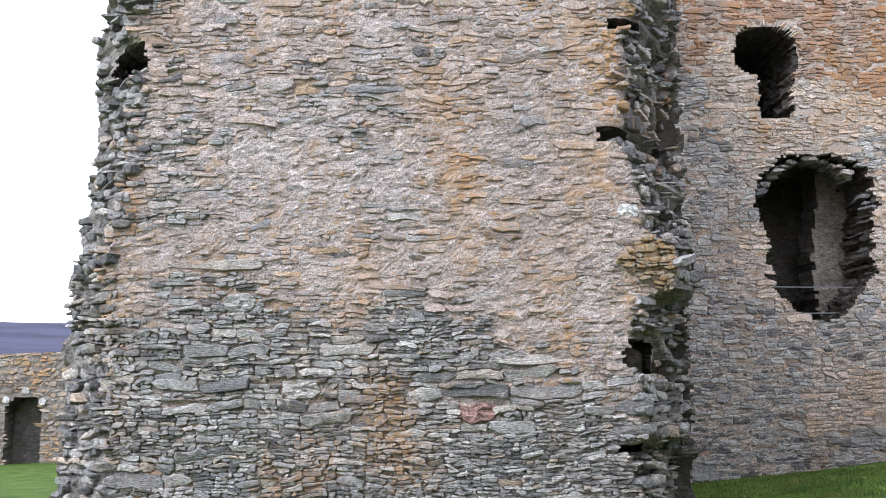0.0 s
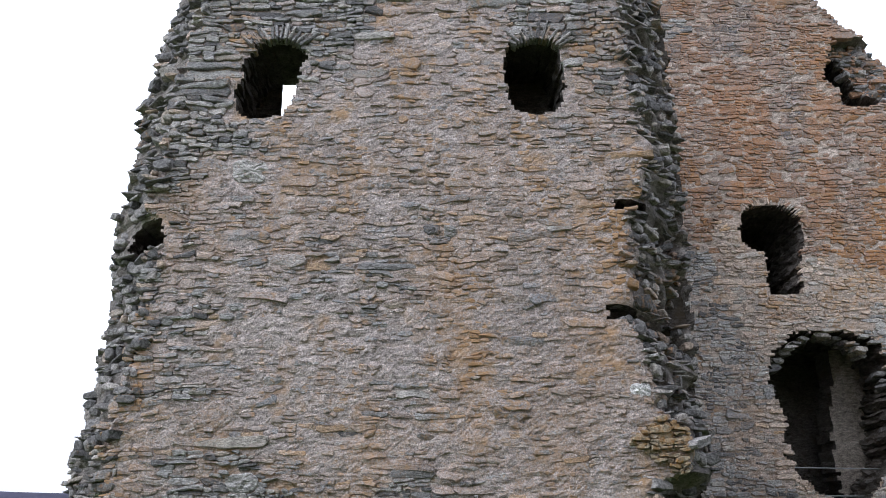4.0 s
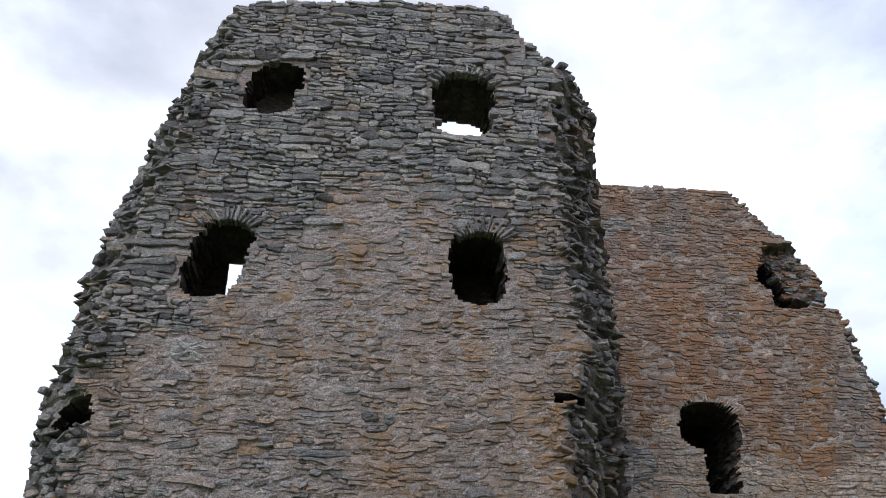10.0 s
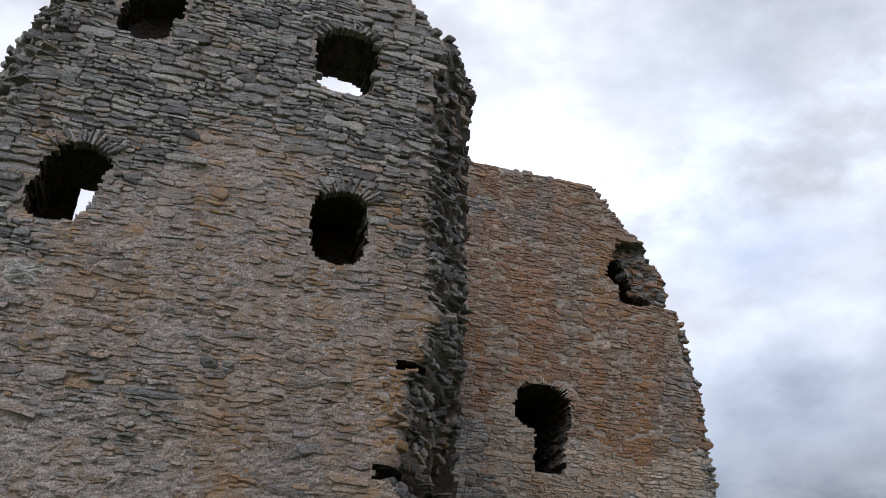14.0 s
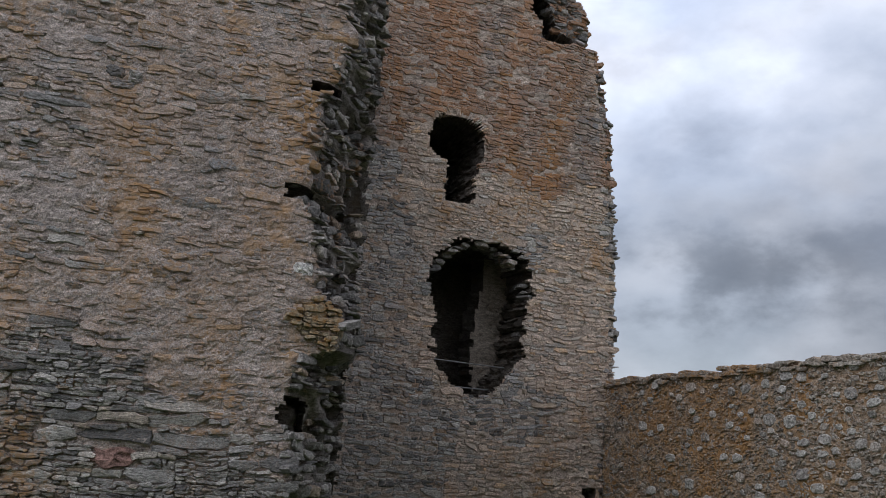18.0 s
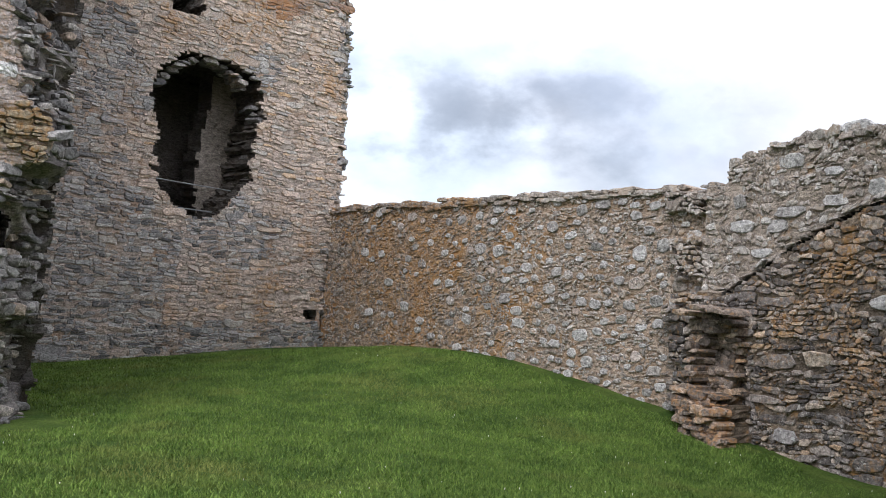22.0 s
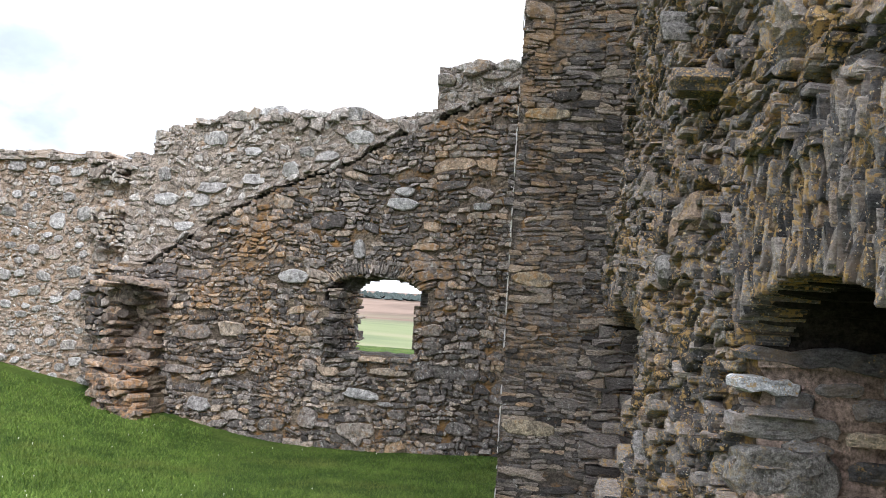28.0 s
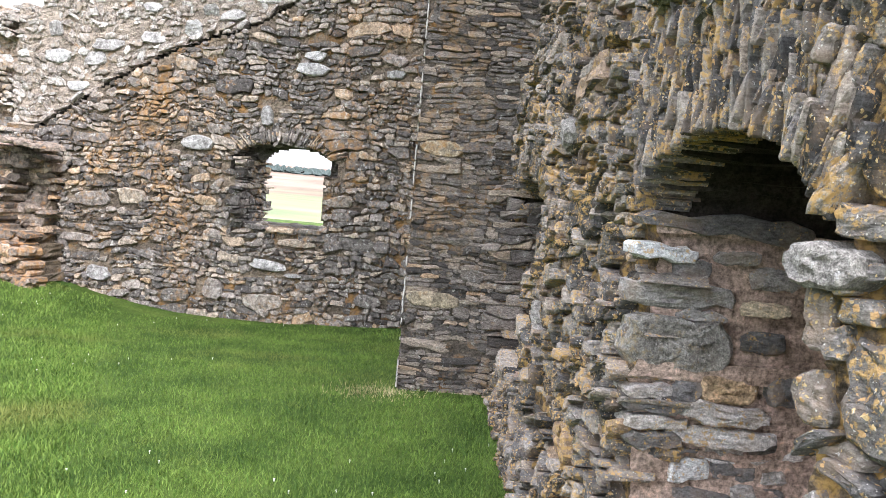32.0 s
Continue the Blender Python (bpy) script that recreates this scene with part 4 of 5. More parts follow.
def torn_slabs(rng, edge, reach, inward, z1, yaw):
    """Broken slates of a wall's core, lying in beds that stick out unevenly. inward: 1 from the face to the right, -1 to the left."""
    z = 0.0
    while z < z1:
        h = 0.025 + 0.13 * rng.random() ** 1.8
        u = -rng.uniform(0.0, 0.12)
        while u < reach:
            length = 0.07 + 0.27 * rng.random() ** 1.6
            x, y = edge(z) + inward * (u + length / 2), z + 0.05 * noise.noise((u * 3, z * 2, 6)) + rng.gauss(0, 0.008)
            if tower_kind(x, y) == 0 and tower_kind(x + inward * 0.4 * length, y) == 0 and rng.random() < 0.86 + 0.8 * noise.noise((x * 3.1, y * 2.3, 5)):
                torn.append((blob(rng, x, y + h / 2, length, h * rng.uniform(0.7, 1.1), rng.gauss(0, 0.16), 9, 4.0, 0.25), rng.gauss(0.03, 0.05) - tower_depth(x, y), 0.26, rng.gauss(yaw, 0.35)))
            u += length * rng.uniform(0.6, 1.0)
        z += h * 0.95


torn_slabs(rng, lambda z: lerp_list(T_FACE_R, z), 0.95, 1, 11.3, -0.55)
torn_slabs(rng, lambda z: lerp_list(T_FACE_L, z) + 0.06, 0.75, -1, 11.2, 0.35)
heads = arch_stones(rng, -1.70, 7.6, 0.34, 0.25, 0.6, 2.6, 13, 0.24, 0.035, 0.02, 0.14)
heads += arch_stones(rng, 1.42, 7.6, 0.32, 0.26, 0.5, 2.5, 13, 0.24, 0.035, 0.02, 0.14)
heads += arch_stones(rng, 1.26, 10.15, 0.41, 0.36, 0.4, 2.75, 17, 0.20, 0.035, 0.02, 0.14)
lay(wall_tower, TOWER, bare_stones, M_TOWER, rng, (0.0, 9.54, 1.2), 300)
lay(wall_tower, TOWER, heads, M_TOWER, rng, (0.0, 9.54, 8), 60, False, "voussoir")
lay(wall_tower, TOWER, harled_stones, M_HARL, rng, (0.5, 9.54, 3.4), 300)
lay(wall_tower, TOWER, torn, M_TORN, rng, (2.6, 9.8, 2.0), 200)
juts = rubble(rng, 2.1, 2.8, 2.66, 3.36, (0.2, 0.3), 0.5, lambda z: (0.03, 0.11), (2.0, 6.0), 0.004, lambda u, z: u > 2.12 + 1.2 * abs(z - 3.0) and u < lerp_list(T_FACE_R, z) + 0.06, lambda u, z: 0.0,
              lambda u, z: 0.035, 0.3, None, 0.035, 0.05)
lay(wall_tower, TOWER, juts, (M_MARKS[2],) * 2, rng, (2.6, 9.5, 3), 60)
for k, (u, z, length, height) in enumerate(marks):
    lay(wall_tower, TOWER, [(blob(rng, u, z, length, height, 0.02, 11, 4.5, 0.2), 0.004, 0.14, 0.0)], (M_MARKS[k],) * 2 if k < 2 else M_TOWER, rng, (u, 9.54, z), 1, True)

# ---- tower, far wall ----
FAR = Wall((0, 16.0), (12, 16.0))
F_RIGHT = [(-0.5, 10.46), (0.6, 10.46), (1.7, 10.52), (2.7, 10.6), (3.6, 10.64), (6.2, 10.64), (7.4, 10.55), (8.75, 10.52), (9.6, 10.3), (10.3, 10.2), (10.7, 10.05), (11.6, 10.05), (12.1, 9.68), (12.55, 9.05), (13.5, 8.3)]


def far_kind(u, z):
    q = ragged(u, z, 0.06)
    if u > lerp_list(F_RIGHT, z) + q or z > 13.5 + 0.05 * noise.noise((u * 6, 3, 2)):
        return -1
    r = ragged(u, z, 0.075)
    if in_oval(u + r, z, 6.76, 0.60, 7.92, 0.50) or in_box(u + r, z, 6.54, 7.2, 6.60, 7.7):
        return 2
    wide = 1.0 + 0.10 * (z > 4.9) - 0.06 * (3.9 < z < 4.5)
    if in_oval(u + 2.0 * r, z + 0.8 * ragged(z, u, 0.06), 7.40 + 0.06 * max(0.0, z - 4.6), 1.06 * wide, 4.60, 1.28) or (2.82 < z < 3.7 and abs(u + r - 7.36) < 1.0 * math.sqrt((z - 2.82) / 0.88)):
        return 1
    lower, upper = 11.2 - 0.74 * (u - 8.28), 11.25 + 2.2 * (u - 8.28) if u < 8.62 else 12.0 - 1.6 * (u - 8.62)
    if 8.28 < u + r < 9.75 and max(lower, 10.66) < z < max(upper, 10.95):
        return 2
    if in_box(u, z, 9.8, 10.1, 1.02, 1.2):
        return 3
    return 0


def far_depth(u, z):
    edge = (u - lerp_list(F_RIGHT, z) + 0.28) / 0.35
    d = 0.020
    if u > 8.62 and 10.6 < z < 12.2:
        d += 0.32 + 0.16 * noise.noise((u * 4, z * 5, 3))
    if edge > 0:
        d += 0.3 * edge + 0.08 * noise.noise((u * 5, z * 7, 8))
    return max(-0.04, d)


wall_far = build_shell("rear_wall", FAR, 3.2, 10.9, -0.5, 13.7, 0.05, far_kind, far_depth, (0, 2.3, 2.0, 0.3), 2.6, 0.014, (MO_FAR, MO_INNER_SHADE), 5.0, 1.4, MO_TORN, 0.016)
under_tower(wall_far, "slate wall with arched openings, stained with orange lichen")
rng = random.Random(22)
far_stones = rubble(rng, 3.0, 10.8, -0.1, 13.5, (0.22, 0.36), 0.9, lambda z: (0.045, 0.15), (2.2, 6.5), 0.006, lambda u, z: far_kind(u, z) == 0, far_depth,
                    lambda u, z: 0.018, 0.13, lambda u, z: 0.16, 0.012, 0.045, 0.42)
far_heads = arch_stones(rng, 6.72, 8.0, 0.60, 0.42, 0.4, 2.7, 22, 0.20, 0.030, -0.012, 0.14)
grey = lambda s: noise.noise((middle(s)[0] * 0.7, middle(s)[1] * 0.6, 12)) > 0.22 + 0.5 * (middle(s)[1] > 7.0) or middle(s)[1] < 0.9 + 1.2 * (middle(s)[0] < 6.5) or (middle(s)[1] < 7.5 and middle(s)[0] + 1.5 * noise.noise((middle(s)[0] * 1.1, middle(s)[1] * 0.9, 5)) < 5.9)
lay(wall_far, FAR, [s for s in far_stones if grey(s)], M_TOWER, rng, (7.5, 16, 1.0), 300)
lay(wall_far, FAR, far_heads, M_FARH, rng, (7.5, 16, 5.0), 60, False, "voussoir")
rusty = lambda s: middle(s)[1] + 1.4 * noise.noise((middle(s)[0] * 0.6, middle(s)[1] * 0.6, 8)) > 7.4
lay(wall_far, FAR, [s for s in far_stones if not grey(s) and not rusty(s)], M_FARH, rng, (8.5, 16, 2.5), 240)
lay(wall_far, FAR, [s for s in far_stones if not grey(s) and rusty(s)], M_FART, rng, (7.0, 16, 8.5), 160)
chips = []
for _ in range(130):
    z = rng.uniform(0.2, 10.5)
    chips.append((blob(rng, lerp_list(F_RIGHT, z) + rng.uniform(-0.38, -0.13) + 0.14 * noise.noise((1.0, z * 2.2, 3.0)), z, rng.uniform(0.10, 0.28), rng.uniform(0.04, 0.16), rng.gauss(0, 0.14), 8, 4.5, 0.2), rng.uniform(-0.12, 0.03), 0.3, rng.gauss(-0.2, 0.25)))
for _ in range(70):
    a = rng.uniform(-0.5, 2.2) if rng.random() < 0.7 else rng.uniform(2.2, 3.6)
    chips.append((blob(rng, 7.42 + 1.12 * math.cos(a), 4.5 + 1.35 * math.sin(a) - 0.5 * (math.sin(a) < 0.2), rng.uniform(0.10, 0.30), rng.uniform(0.04, 0.12), rng.gauss(0, 0.12), 8, 4.5, 0.2), rng.uniform(-0.35, -0.05), 0.3, rng.gauss(0, 0.2)))
for _ in range(60):
    u, z = rng.uniform(8.8, 9.9), rng.uniform(10.65, 12.0)
    if far_kind(u, z) == 0 and far_kind(u + 0.12, z) == 0:
        chips.append((blob(rng, u, z, rng.uniform(0.12, 0.3), rng.uniform(0.05, 0.14), rng.gauss(0, 0.25), 8, 4.0, 0.2), rng.uniform(0.0, 0.06) - far_depth(u, z), 0.3, rng.gauss(0, 0.3)))
lay(wall_far, FAR, chips, M_TORN, rng, (8.4, 16, 4), 150)
INPIER = Wall((7.72, 17.1), (9.2, 17.25))
inner_pier = build_shell("inner_pier", INPIER, 0.0, 1.1, 2.3, 6.2, 0.08, lambda u, z: 0 if u > 0.04 + 0.16 * max(0.0, z - 4.2) + ragged(u, z, 0.05) else -1, lambda u, z: 0.0, (0,), 0.5, 0.02, (MO_PLASTER, MO_INNER_SHADE), 3.0)
under_tower(inner_pier, "pale plastered inner wall behind the broken arch")
# assumed wall, hidden behind the torn end, added to shade the rear wall's left
SIDE = Wall((2.85, 10.6), (4.1, 15.98))
unseen_side_wall = build_shell("unseen_side_wall", SIDE, 0.0, 5.4, -0.5, 11.0, 0.2, lambda u, z: 0, lambda u, z: 0.0, (0,), 0.5, 0.03, (MO_TOWER, MO_TOWER), 7.0)
under_tower(unseen_side_wall, "unseen side wall added between front and rear to shade the rear wall")


def bar(name, a, b, radius, material, parent):
    a, b = Vector(a), Vector(b)
    bm = bmesh.new()
    bmesh.ops.create_cone(bm, cap_ends=True, segments=10, radius1=radius, radius2=radius, depth=(b - a).length)
    bmesh.ops.transform(bm, verts=bm.verts, matrix=Matrix.Translation((a + b) / 2) @ (b - a).to_track_quat("Z", "Y").to_matrix().to_4x4())
    me = bpy.data.meshes.new(name)
    bm.to_mesh(me)
    bm.free()
    me.materials.append(material)
    ob = new(name, me)
    ob.parent = parent
    return ob


barrier = tagged(new("safety_barrier"), "thin grey metal guard rails across the broken arch opening", "railing")
bar("rail", (6.25, 16.45, 3.52), (8.75, 16.45, 3.44), 0.012, M_STEEL, barrier)
bar("rail", (6.45, 16.45, 3.02), (8.55, 16.45, 2.98), 0.012, M_STEEL, barrier)

# ---- courtyard wall ----
COURT = Wall((10.30, 16.0), (10.70, 6.0))


def court_top(u):
    return 3.34 + 0.05 * noise.noise((u * 3.3, 0.2, 1)) + 0.04 * noise.noise((u * 9.0, 0.7, 1))


court_kind = lambda u, z: -1 if z > court_top(u) else 0
court_flat = lambda u, z: 0.0
wall_court = build_shell("wall_court", COURT, -3.0, 9.4, -0.6, 3.6, 0.045, court_kind, lambda u, z: 0.006, (0,), 0.9, 0.014, (MO_COURT, MO_COURT), 9.0, 0.9, None, 0.014)
tagged(wall_court, "courtyard enclosure wall of mortared rubble with orange lichen and pale boulders", "wall", kind="structure")
rng = random.Random(23)


def scatter_boulders(rng, count, u0, u1, z0, z1, ok, sizes, room):
    got = []
    for _ in range(count * 12):
        u, z = rng.uniform(u0, u1), rng.uniform(z0, z1)
        length = sizes[0] + (sizes[1] - sizes[0]) * rng.random() ** 1.5
        height = length * rng.uniform(0.5, 0.85)
        if ok(u, z) and all(abs(u - a) > (length + c) / 2 * room or abs(z - b) > (height + e) / 2 * room for a, b, c, e in got):
            got.append((u, z, length, height))
            if len(got) == count:
                break
    return got


above = lambda u, z: court_kind(u, z + 0.12) == 0 and z > ground_z(*COURT.at(u, 0, 0)[:2]) - 0.05
boulders = scatter_boulders(rng, 220, 1.0, 9.2, 0.2, 3.3, lambda u, z: above(u, z) and rng.random() < 0.06 + 0.94 * min(1, max(0, (u - 0.5) / 6.5)) ** 1.6, (0.13, 0.30), 1.12)
free = lambda u, z: all(((u - a) / (c * 0.55)) ** 2 + ((z - b) / (e * 0.6)) ** 2 > 1 for a, b, c, e in boulders)
court_stones = rubble(rng, -1.0, 9.3, 0.0, 3.4, (0.2, 0.34), 0.8, lambda z: (0.03, 0.10), (1.4, 3.6), 0.010, lambda u, z: above(u, z - 0.1) and free(u, z), court_flat,
                      lambda u, z: 0.010, 0.12, lambda u, z: 0.25, 0.014, 0.07)
for i in range(150):
    u = i * 0.062 + rng.uniform(-0.03, 0.03)
    court_stones.append((blob(rng, u, court_top(u) + rng.uniform(-0.1, 0.03), rng.uniform(0.14, 0.34), rng.uniform(0.035, 0.085), rng.gauss(0, 0.08), 8, 5.0), 0.05, 0.4, 0.0))
pale_end = lambda s: middle(s)[0] + 1.6 * noise.noise((middle(s)[0] * 0.8, middle(s)[1] * 0.8, 4)) > 5.2
lay(wall_court, COURT, [s for s in court_stones if not pale_end(s)], M_COURT, rng, (10.6, 11.0, 1.0), 150)
lay(wall_court, COURT, [s for s in court_stones if pale_end(s)], M_COURT_B, rng, (10.6, 8.0, 1.0), 150)
lay(wall_court, COURT, [(blob(rng, a, b, c, e, rng.gauss(0, 0.15), 11, 3.2, 0.18), 0.014 + rng.uniform(0, 0.015), 0.16, 0.0) for a, b, c, e in boulders], M_PALE, rng, (10.6, 8.0, 1.0), 210)

# ---- gable wall with the window ----
GABLE = Wall((10.4, 7.0), (10.4, -3.0))
G_TOP = [(-0.2, 3.3), (0.2, 3.3), (0.24, 3.62), (0.9, 3.80), (1.47, 3.92), (3.18, 3.90), (3.25, 3.83), (3.74, 3.86), (4.05, 3.96), (4.07, 4.46), (5.2, 4.54), (9.0, 4.6)]
CRACK = [(0.30, 1.91), (1.31, 2.58), (2.1, 2.98), (2.92, 3.25), (3.55, 3.61), (4.21, 3.89), (5.08, 4.23), (6, 4.6)]


def gable_kind(u, z):
    if z > lerp_list(G_TOP, u) + 0.05 * noise.noise((u * 6, 0.4, 1)):
        return -1
    r = ragged(u, z, 0.025)
    if in_arch(u + r, z, 3.47, 0.50, 0.96, 1.68, 0.22):
        return -1
    if in_arch(u + r, z, 3.46, 0.66, 1.58, 1.68, 0.24):
        return 1
    over = z - lerp_list(CRACK, u) + 0.03 * noise.noise((u * 5.0, 2.0, 1.0)) + 0.02 * noise.noise((u * 17.0, 5.0, 1.0))
    if u > 0.25 and -0.055 < over < 0.018 * (1 + 2 * noise.noise((u * 3.0, 8.0, 1.0))):
        return 2
    return 0


def gable_depth(u, z):
    over = z - lerp_list(CRACK, u)
    return 0.115 if over > 0 else 0.022


wall_gable = build_shell("wall_gable", GABLE, -0.1, 9.0, -0.6, 4.7, 0.032, gable_kind, gable_depth, (0, 0.24, 0.16), 0.75, 0.012, (MO_GABLE, MO_INNER_SHADE), 13.0, 1.2, MO_UPPER, 0.016)
tagged(wall_gable, "dark rubble gable wall with a small arched window and a sloping roof scar", "wall", kind="structure")
rng = random.Random(24)
upper = lambda u, z: z > lerp_list(CRACK, u)
gap_off = lambda u, z: not -0.05 < z - lerp_list(CRACK, u) < 0.03
PALE_HI = ((3.10, 3.61, 0.39, 0.20), (2.67, 3.37, 0.35, 0.14), (2.20, 3.19, 0.25, 0.22), (2.40, 3.41, 0.22, 0.15), (1.67, 3.41, 0.25, 0.12), (1.69, 3.06, 0.34, 0.15), (1.11, 2.94, 0.41, 0.17),
           (0.46, 2.77, 0.37, 0.18), (0.96, 2.76, 0.29, 0.18), (0.41, 3.09, 0.21, 0.20), (1.11, 3.57, 0.36, 0.20), (1.91, 3.93, 0.40, 0.15), (3.0, 3.90, 0.38, 0.19), (0.75, 2.42, 0.3, 0.14))
PALE_LO = ((2.40, 1.85, 0.41, 0.18), (3.74, 2.79, 0.41, 0.15), (3.76, 2.94, 0.26, 0.12), (4.72, 2.79, 0.22, 0.11), (3.37, 0.49, 0.43, 0.13), (3.69, 0.40, 0.21, 0.05), (3.23, 2.22, 0.15, 0.27), (1.24, 0.19, 0.31, 0.18))
DARK_LO = ((1.12, 1.08, 0.46, 0.19), (2.71, 0.15, 0.26, 0.28), (2.55, 1.18, 0.31, 0.12), (4.14, 0.79, 0.27, 0.14), (2.24, 0.02, 0.40, 0.16), (3.68, 0.78, 0.48, 0.10), (1.6, 1.15, 0.35, 0.2), (0.9, 0.6, 0.5, 0.1), (4.6, 0.2, 0.3, 0.15))
named = PALE_HI + PALE_LO + DARK_LO
free = lambda u, z: all(((u - a) / (c * 0.55)) ** 2 + ((z - b) / (e * 0.6)) ** 2 > 1 for a, b, c, e in named)
g_ok = lambda u, z: gable_kind(u, z) == 0 and free(u, z) and gap_off(u, z)
gable_low = rubble(rng, 0.0, 6.2, -0.3, 4.5, (0.22, 0.36), 0.8, lambda z: (0.045, 0.17), (1.5, 4.2), 0.006, lambda u, z: g_ok(u, z) and not upper(u, z), court_flat,
                   lambda u, z: 0.014, 0.16, lambda u, z: 0.06, 0.020, 0.06, 0.38, 0.45)
gable_high = rubble(rng, 0.0, 6.2, 1.8, 4.6, (0.22, 0.36), 0.8, lambda z: (0.05, 0.16), (1.2, 2.8), 0.012, lambda u, z: g_ok(u, z) and upper(u, z), court_flat,
                    lambda u, z: -0.095, 0.16, lambda u, z: 0.14, 0.016, 0.09, 0.4)
gable_low += arch_stones(rng, 3.46, 1.68, 0.60, 0.26, 0.3, 2.85, 52, 0.19, 0.026, 0.016, 0.24)
drip = []
for i in range(26):
    u = 0.4 + i * 0.185
    drip.append((blob(rng, u, lerp_list(CRACK, u) + 0.05 + rng.gauss(0, 0.015), rng.uniform(0.10, 0.26), rng.uniform(0.03, 0.08), 0.42 + rng.gauss(0, 0.2), 8, 4.5, 0.2), -0.05 + rng.uniform(-0.03, 0.04), 0.2, 0.0))
for i in range(60):
    u = 0.3 + i * 0.085
    drip.append((blob(rng, u, lerp_list(G_TOP, u) + rng.uniform(-0.16, 0.02), rng.uniform(0.08, 0.30), rng.uniform(0.05, 0.17), rng.gauss(0, 0.22), 9, 4.0, 0.22), rng.uniform(-0.14, -0.02), 0.4, rng.gauss(0, 0.2)))
lay(wall_gable, GABLE, gable_low, M_GABLE, rng, (10.4, 4.0, 0.8), 300)
lay(wall_gable, GABLE, gable_high + drip, M_UPPER, rng, (10.4, 5.0, 3.0), 200)
lay(wall_gable, GABLE, [(blob(rng, a, b, c, e, rng.gauss(0, 0.05), 11, 3.2, 0.2), -0.085, 0.16, 0.0) for a, b, c, e in PALE_HI], M_PALE, rng, (10.4, 5, 2), 40)
lay(wall_gable, GABLE, [(blob(rng, a, b, c, e, rng.gauss(0, 0.05), 11, 3.4, 0.2), 0.03, 0.16, 0.0) for a, b, c, e in PALE_LO], M_PALE, rng, (10.4, 5, 2), 40)
lay(wall_gable, GABLE, [(blob(rng, a, b, c, e, rng.gauss(0, 0.1), 11, 3.4, 0.2), 0.03, 0.16, 0.0) for a, b, c, e in DARK_LO], M_GABLE, rng, (10.4, 5, 2), 40)

REVEAL = Wall((10.36, 4.00), (11.1, 4.00))
lay(wall_gable, REVEAL, coursed(rng, 0.0, 0.72, 0.97, 1.72, lambda z: (0.04, 0.09), lambda z: (0.10, 0.3), 0.006, lambda u, z: True, court_flat, lambda u, z: 0.03, 0.1, 0.02), M_GABLE, rng, (10.4, 4, 1), 60)
LEDGE = ((3.2, 0.93, 0.30), (3.5, 0.92, 0.34), (3.85, 0.93, 0.30))
lay(wall_gable, GABLE, [(blob(rng, a, b, c, 0.06, rng.gauss(0, 0.03), 9, 6.0), 0.05, 0.6, 0.0) for a, b, c in LEDGE], M_GABLE, rng, (10.4, 4, 1), 3)

# ---- torn wall stub ----
STUB = Wall((9.65, 6.85), (9.65, 5.0))
s_kind = lambda u, z: 0 if 0.02 + ragged(u, z, 0.05) < u < 0.62 + ragged(u, z, 0.08) - 0.16 * (z > 0.5) and z < 1.66 + 0.06 * noise.noise((u * 5, 1, 1)) else -1
s_depth = lambda u, z: 0.10 + 0.12 * noise.noise((u * 2, z * 4, 3)) + (0.34 if 0.62 < z < 1.42 and u > 0.16 else 0.0) + 0.25 * max(0.0, z - 0.4)
wall_stub = build_shell("wall_stub", STUB, -0.1, 0.9, -0.4, 1.9, 0.05, s_kind, s_depth, (0,), 0.8, 0.03, (MO_GABLE, MO_GABLE), 17.0)
tagged(wall_stub, "torn stub of a fallen cross wall, ragged brown rubble", "wall", kind="structure")
rng = random.Random(25)
stub_stones = []
for _ in range(260):
    u, z = rng.uniform(0.0, 0.66), rng.uniform(-0.05, 1.72)
    if s_kind(u, z) == 0:
        stub_stones.append((blob(rng, u, z, rng.uniform(0.10, 0.27), rng.uniform(0.04, 0.13), rng.gauss(0, 0.1), 8, 5.0), rng.uniform(0.03, 0.14) - s_depth(u, z), 0.3, rng.gauss(0, 0.25)))
for u in (0.05, 0.25, 0.45, 0.62):
    stub_stones.append((blob(rng, u, 1.66 + rng.uniform(-0.06, 0.02), 0.24, 0.07, rng.gauss(0, 0.12), 8, 4.0), 0.04, 0.45, rng.gauss(0, 0.2)))
lay(wall_stub, STUB, stub_stones, M_STUB, rng, (9.6, 6.9, 0.8), 230)

# ---- buttress ----
# assumed height: the unseen tops are added to block sky from the gable corner
HIGH = 10.5
BUTT = Wall((6.9, 1.24), (6.9, -2.0))
b_kind = lambda u, z: 0 if 0.02 + ragged(u, z, 0.008) < u else -1
wall_buttress = build_shell("wall_buttress", BUTT, -0.06, 1.6, -0.5, 5.0, 0.035, b_kind, court_flat, (0,), 3.4, 0.010, (MO_PIER, MO_PIER), 21.0, 0.2, None, 0.010)
tagged(wall_buttress, "tall straight-edged pier of thin dark slates bonded into the rough wall", "wall", kind="structure")
unseen_pier_top = build_shell("unseen_wall", BUTT, -0.06, 1.6, 5.0, HIGH, 0.16, lambda u, z: 0, court_flat, (0,), 3.4, 0.02, (MO_PIER, MO_PIER), 22.0)
unseen_pier_top.parent = wall_buttress
rng = random.Random(26)
butt_stones = rubble(rng, 0.0, 0.98, -0.15, 5.2, (0.2, 0.34), 0.7, lambda z: (0.024, 0.11), (2.6, 8.0), 0.004, lambda u, z: -0.1 < u < 1.0, court_flat, lambda u, z: 0.018, 0.2, None, 0.014, 0.035, 0.5)
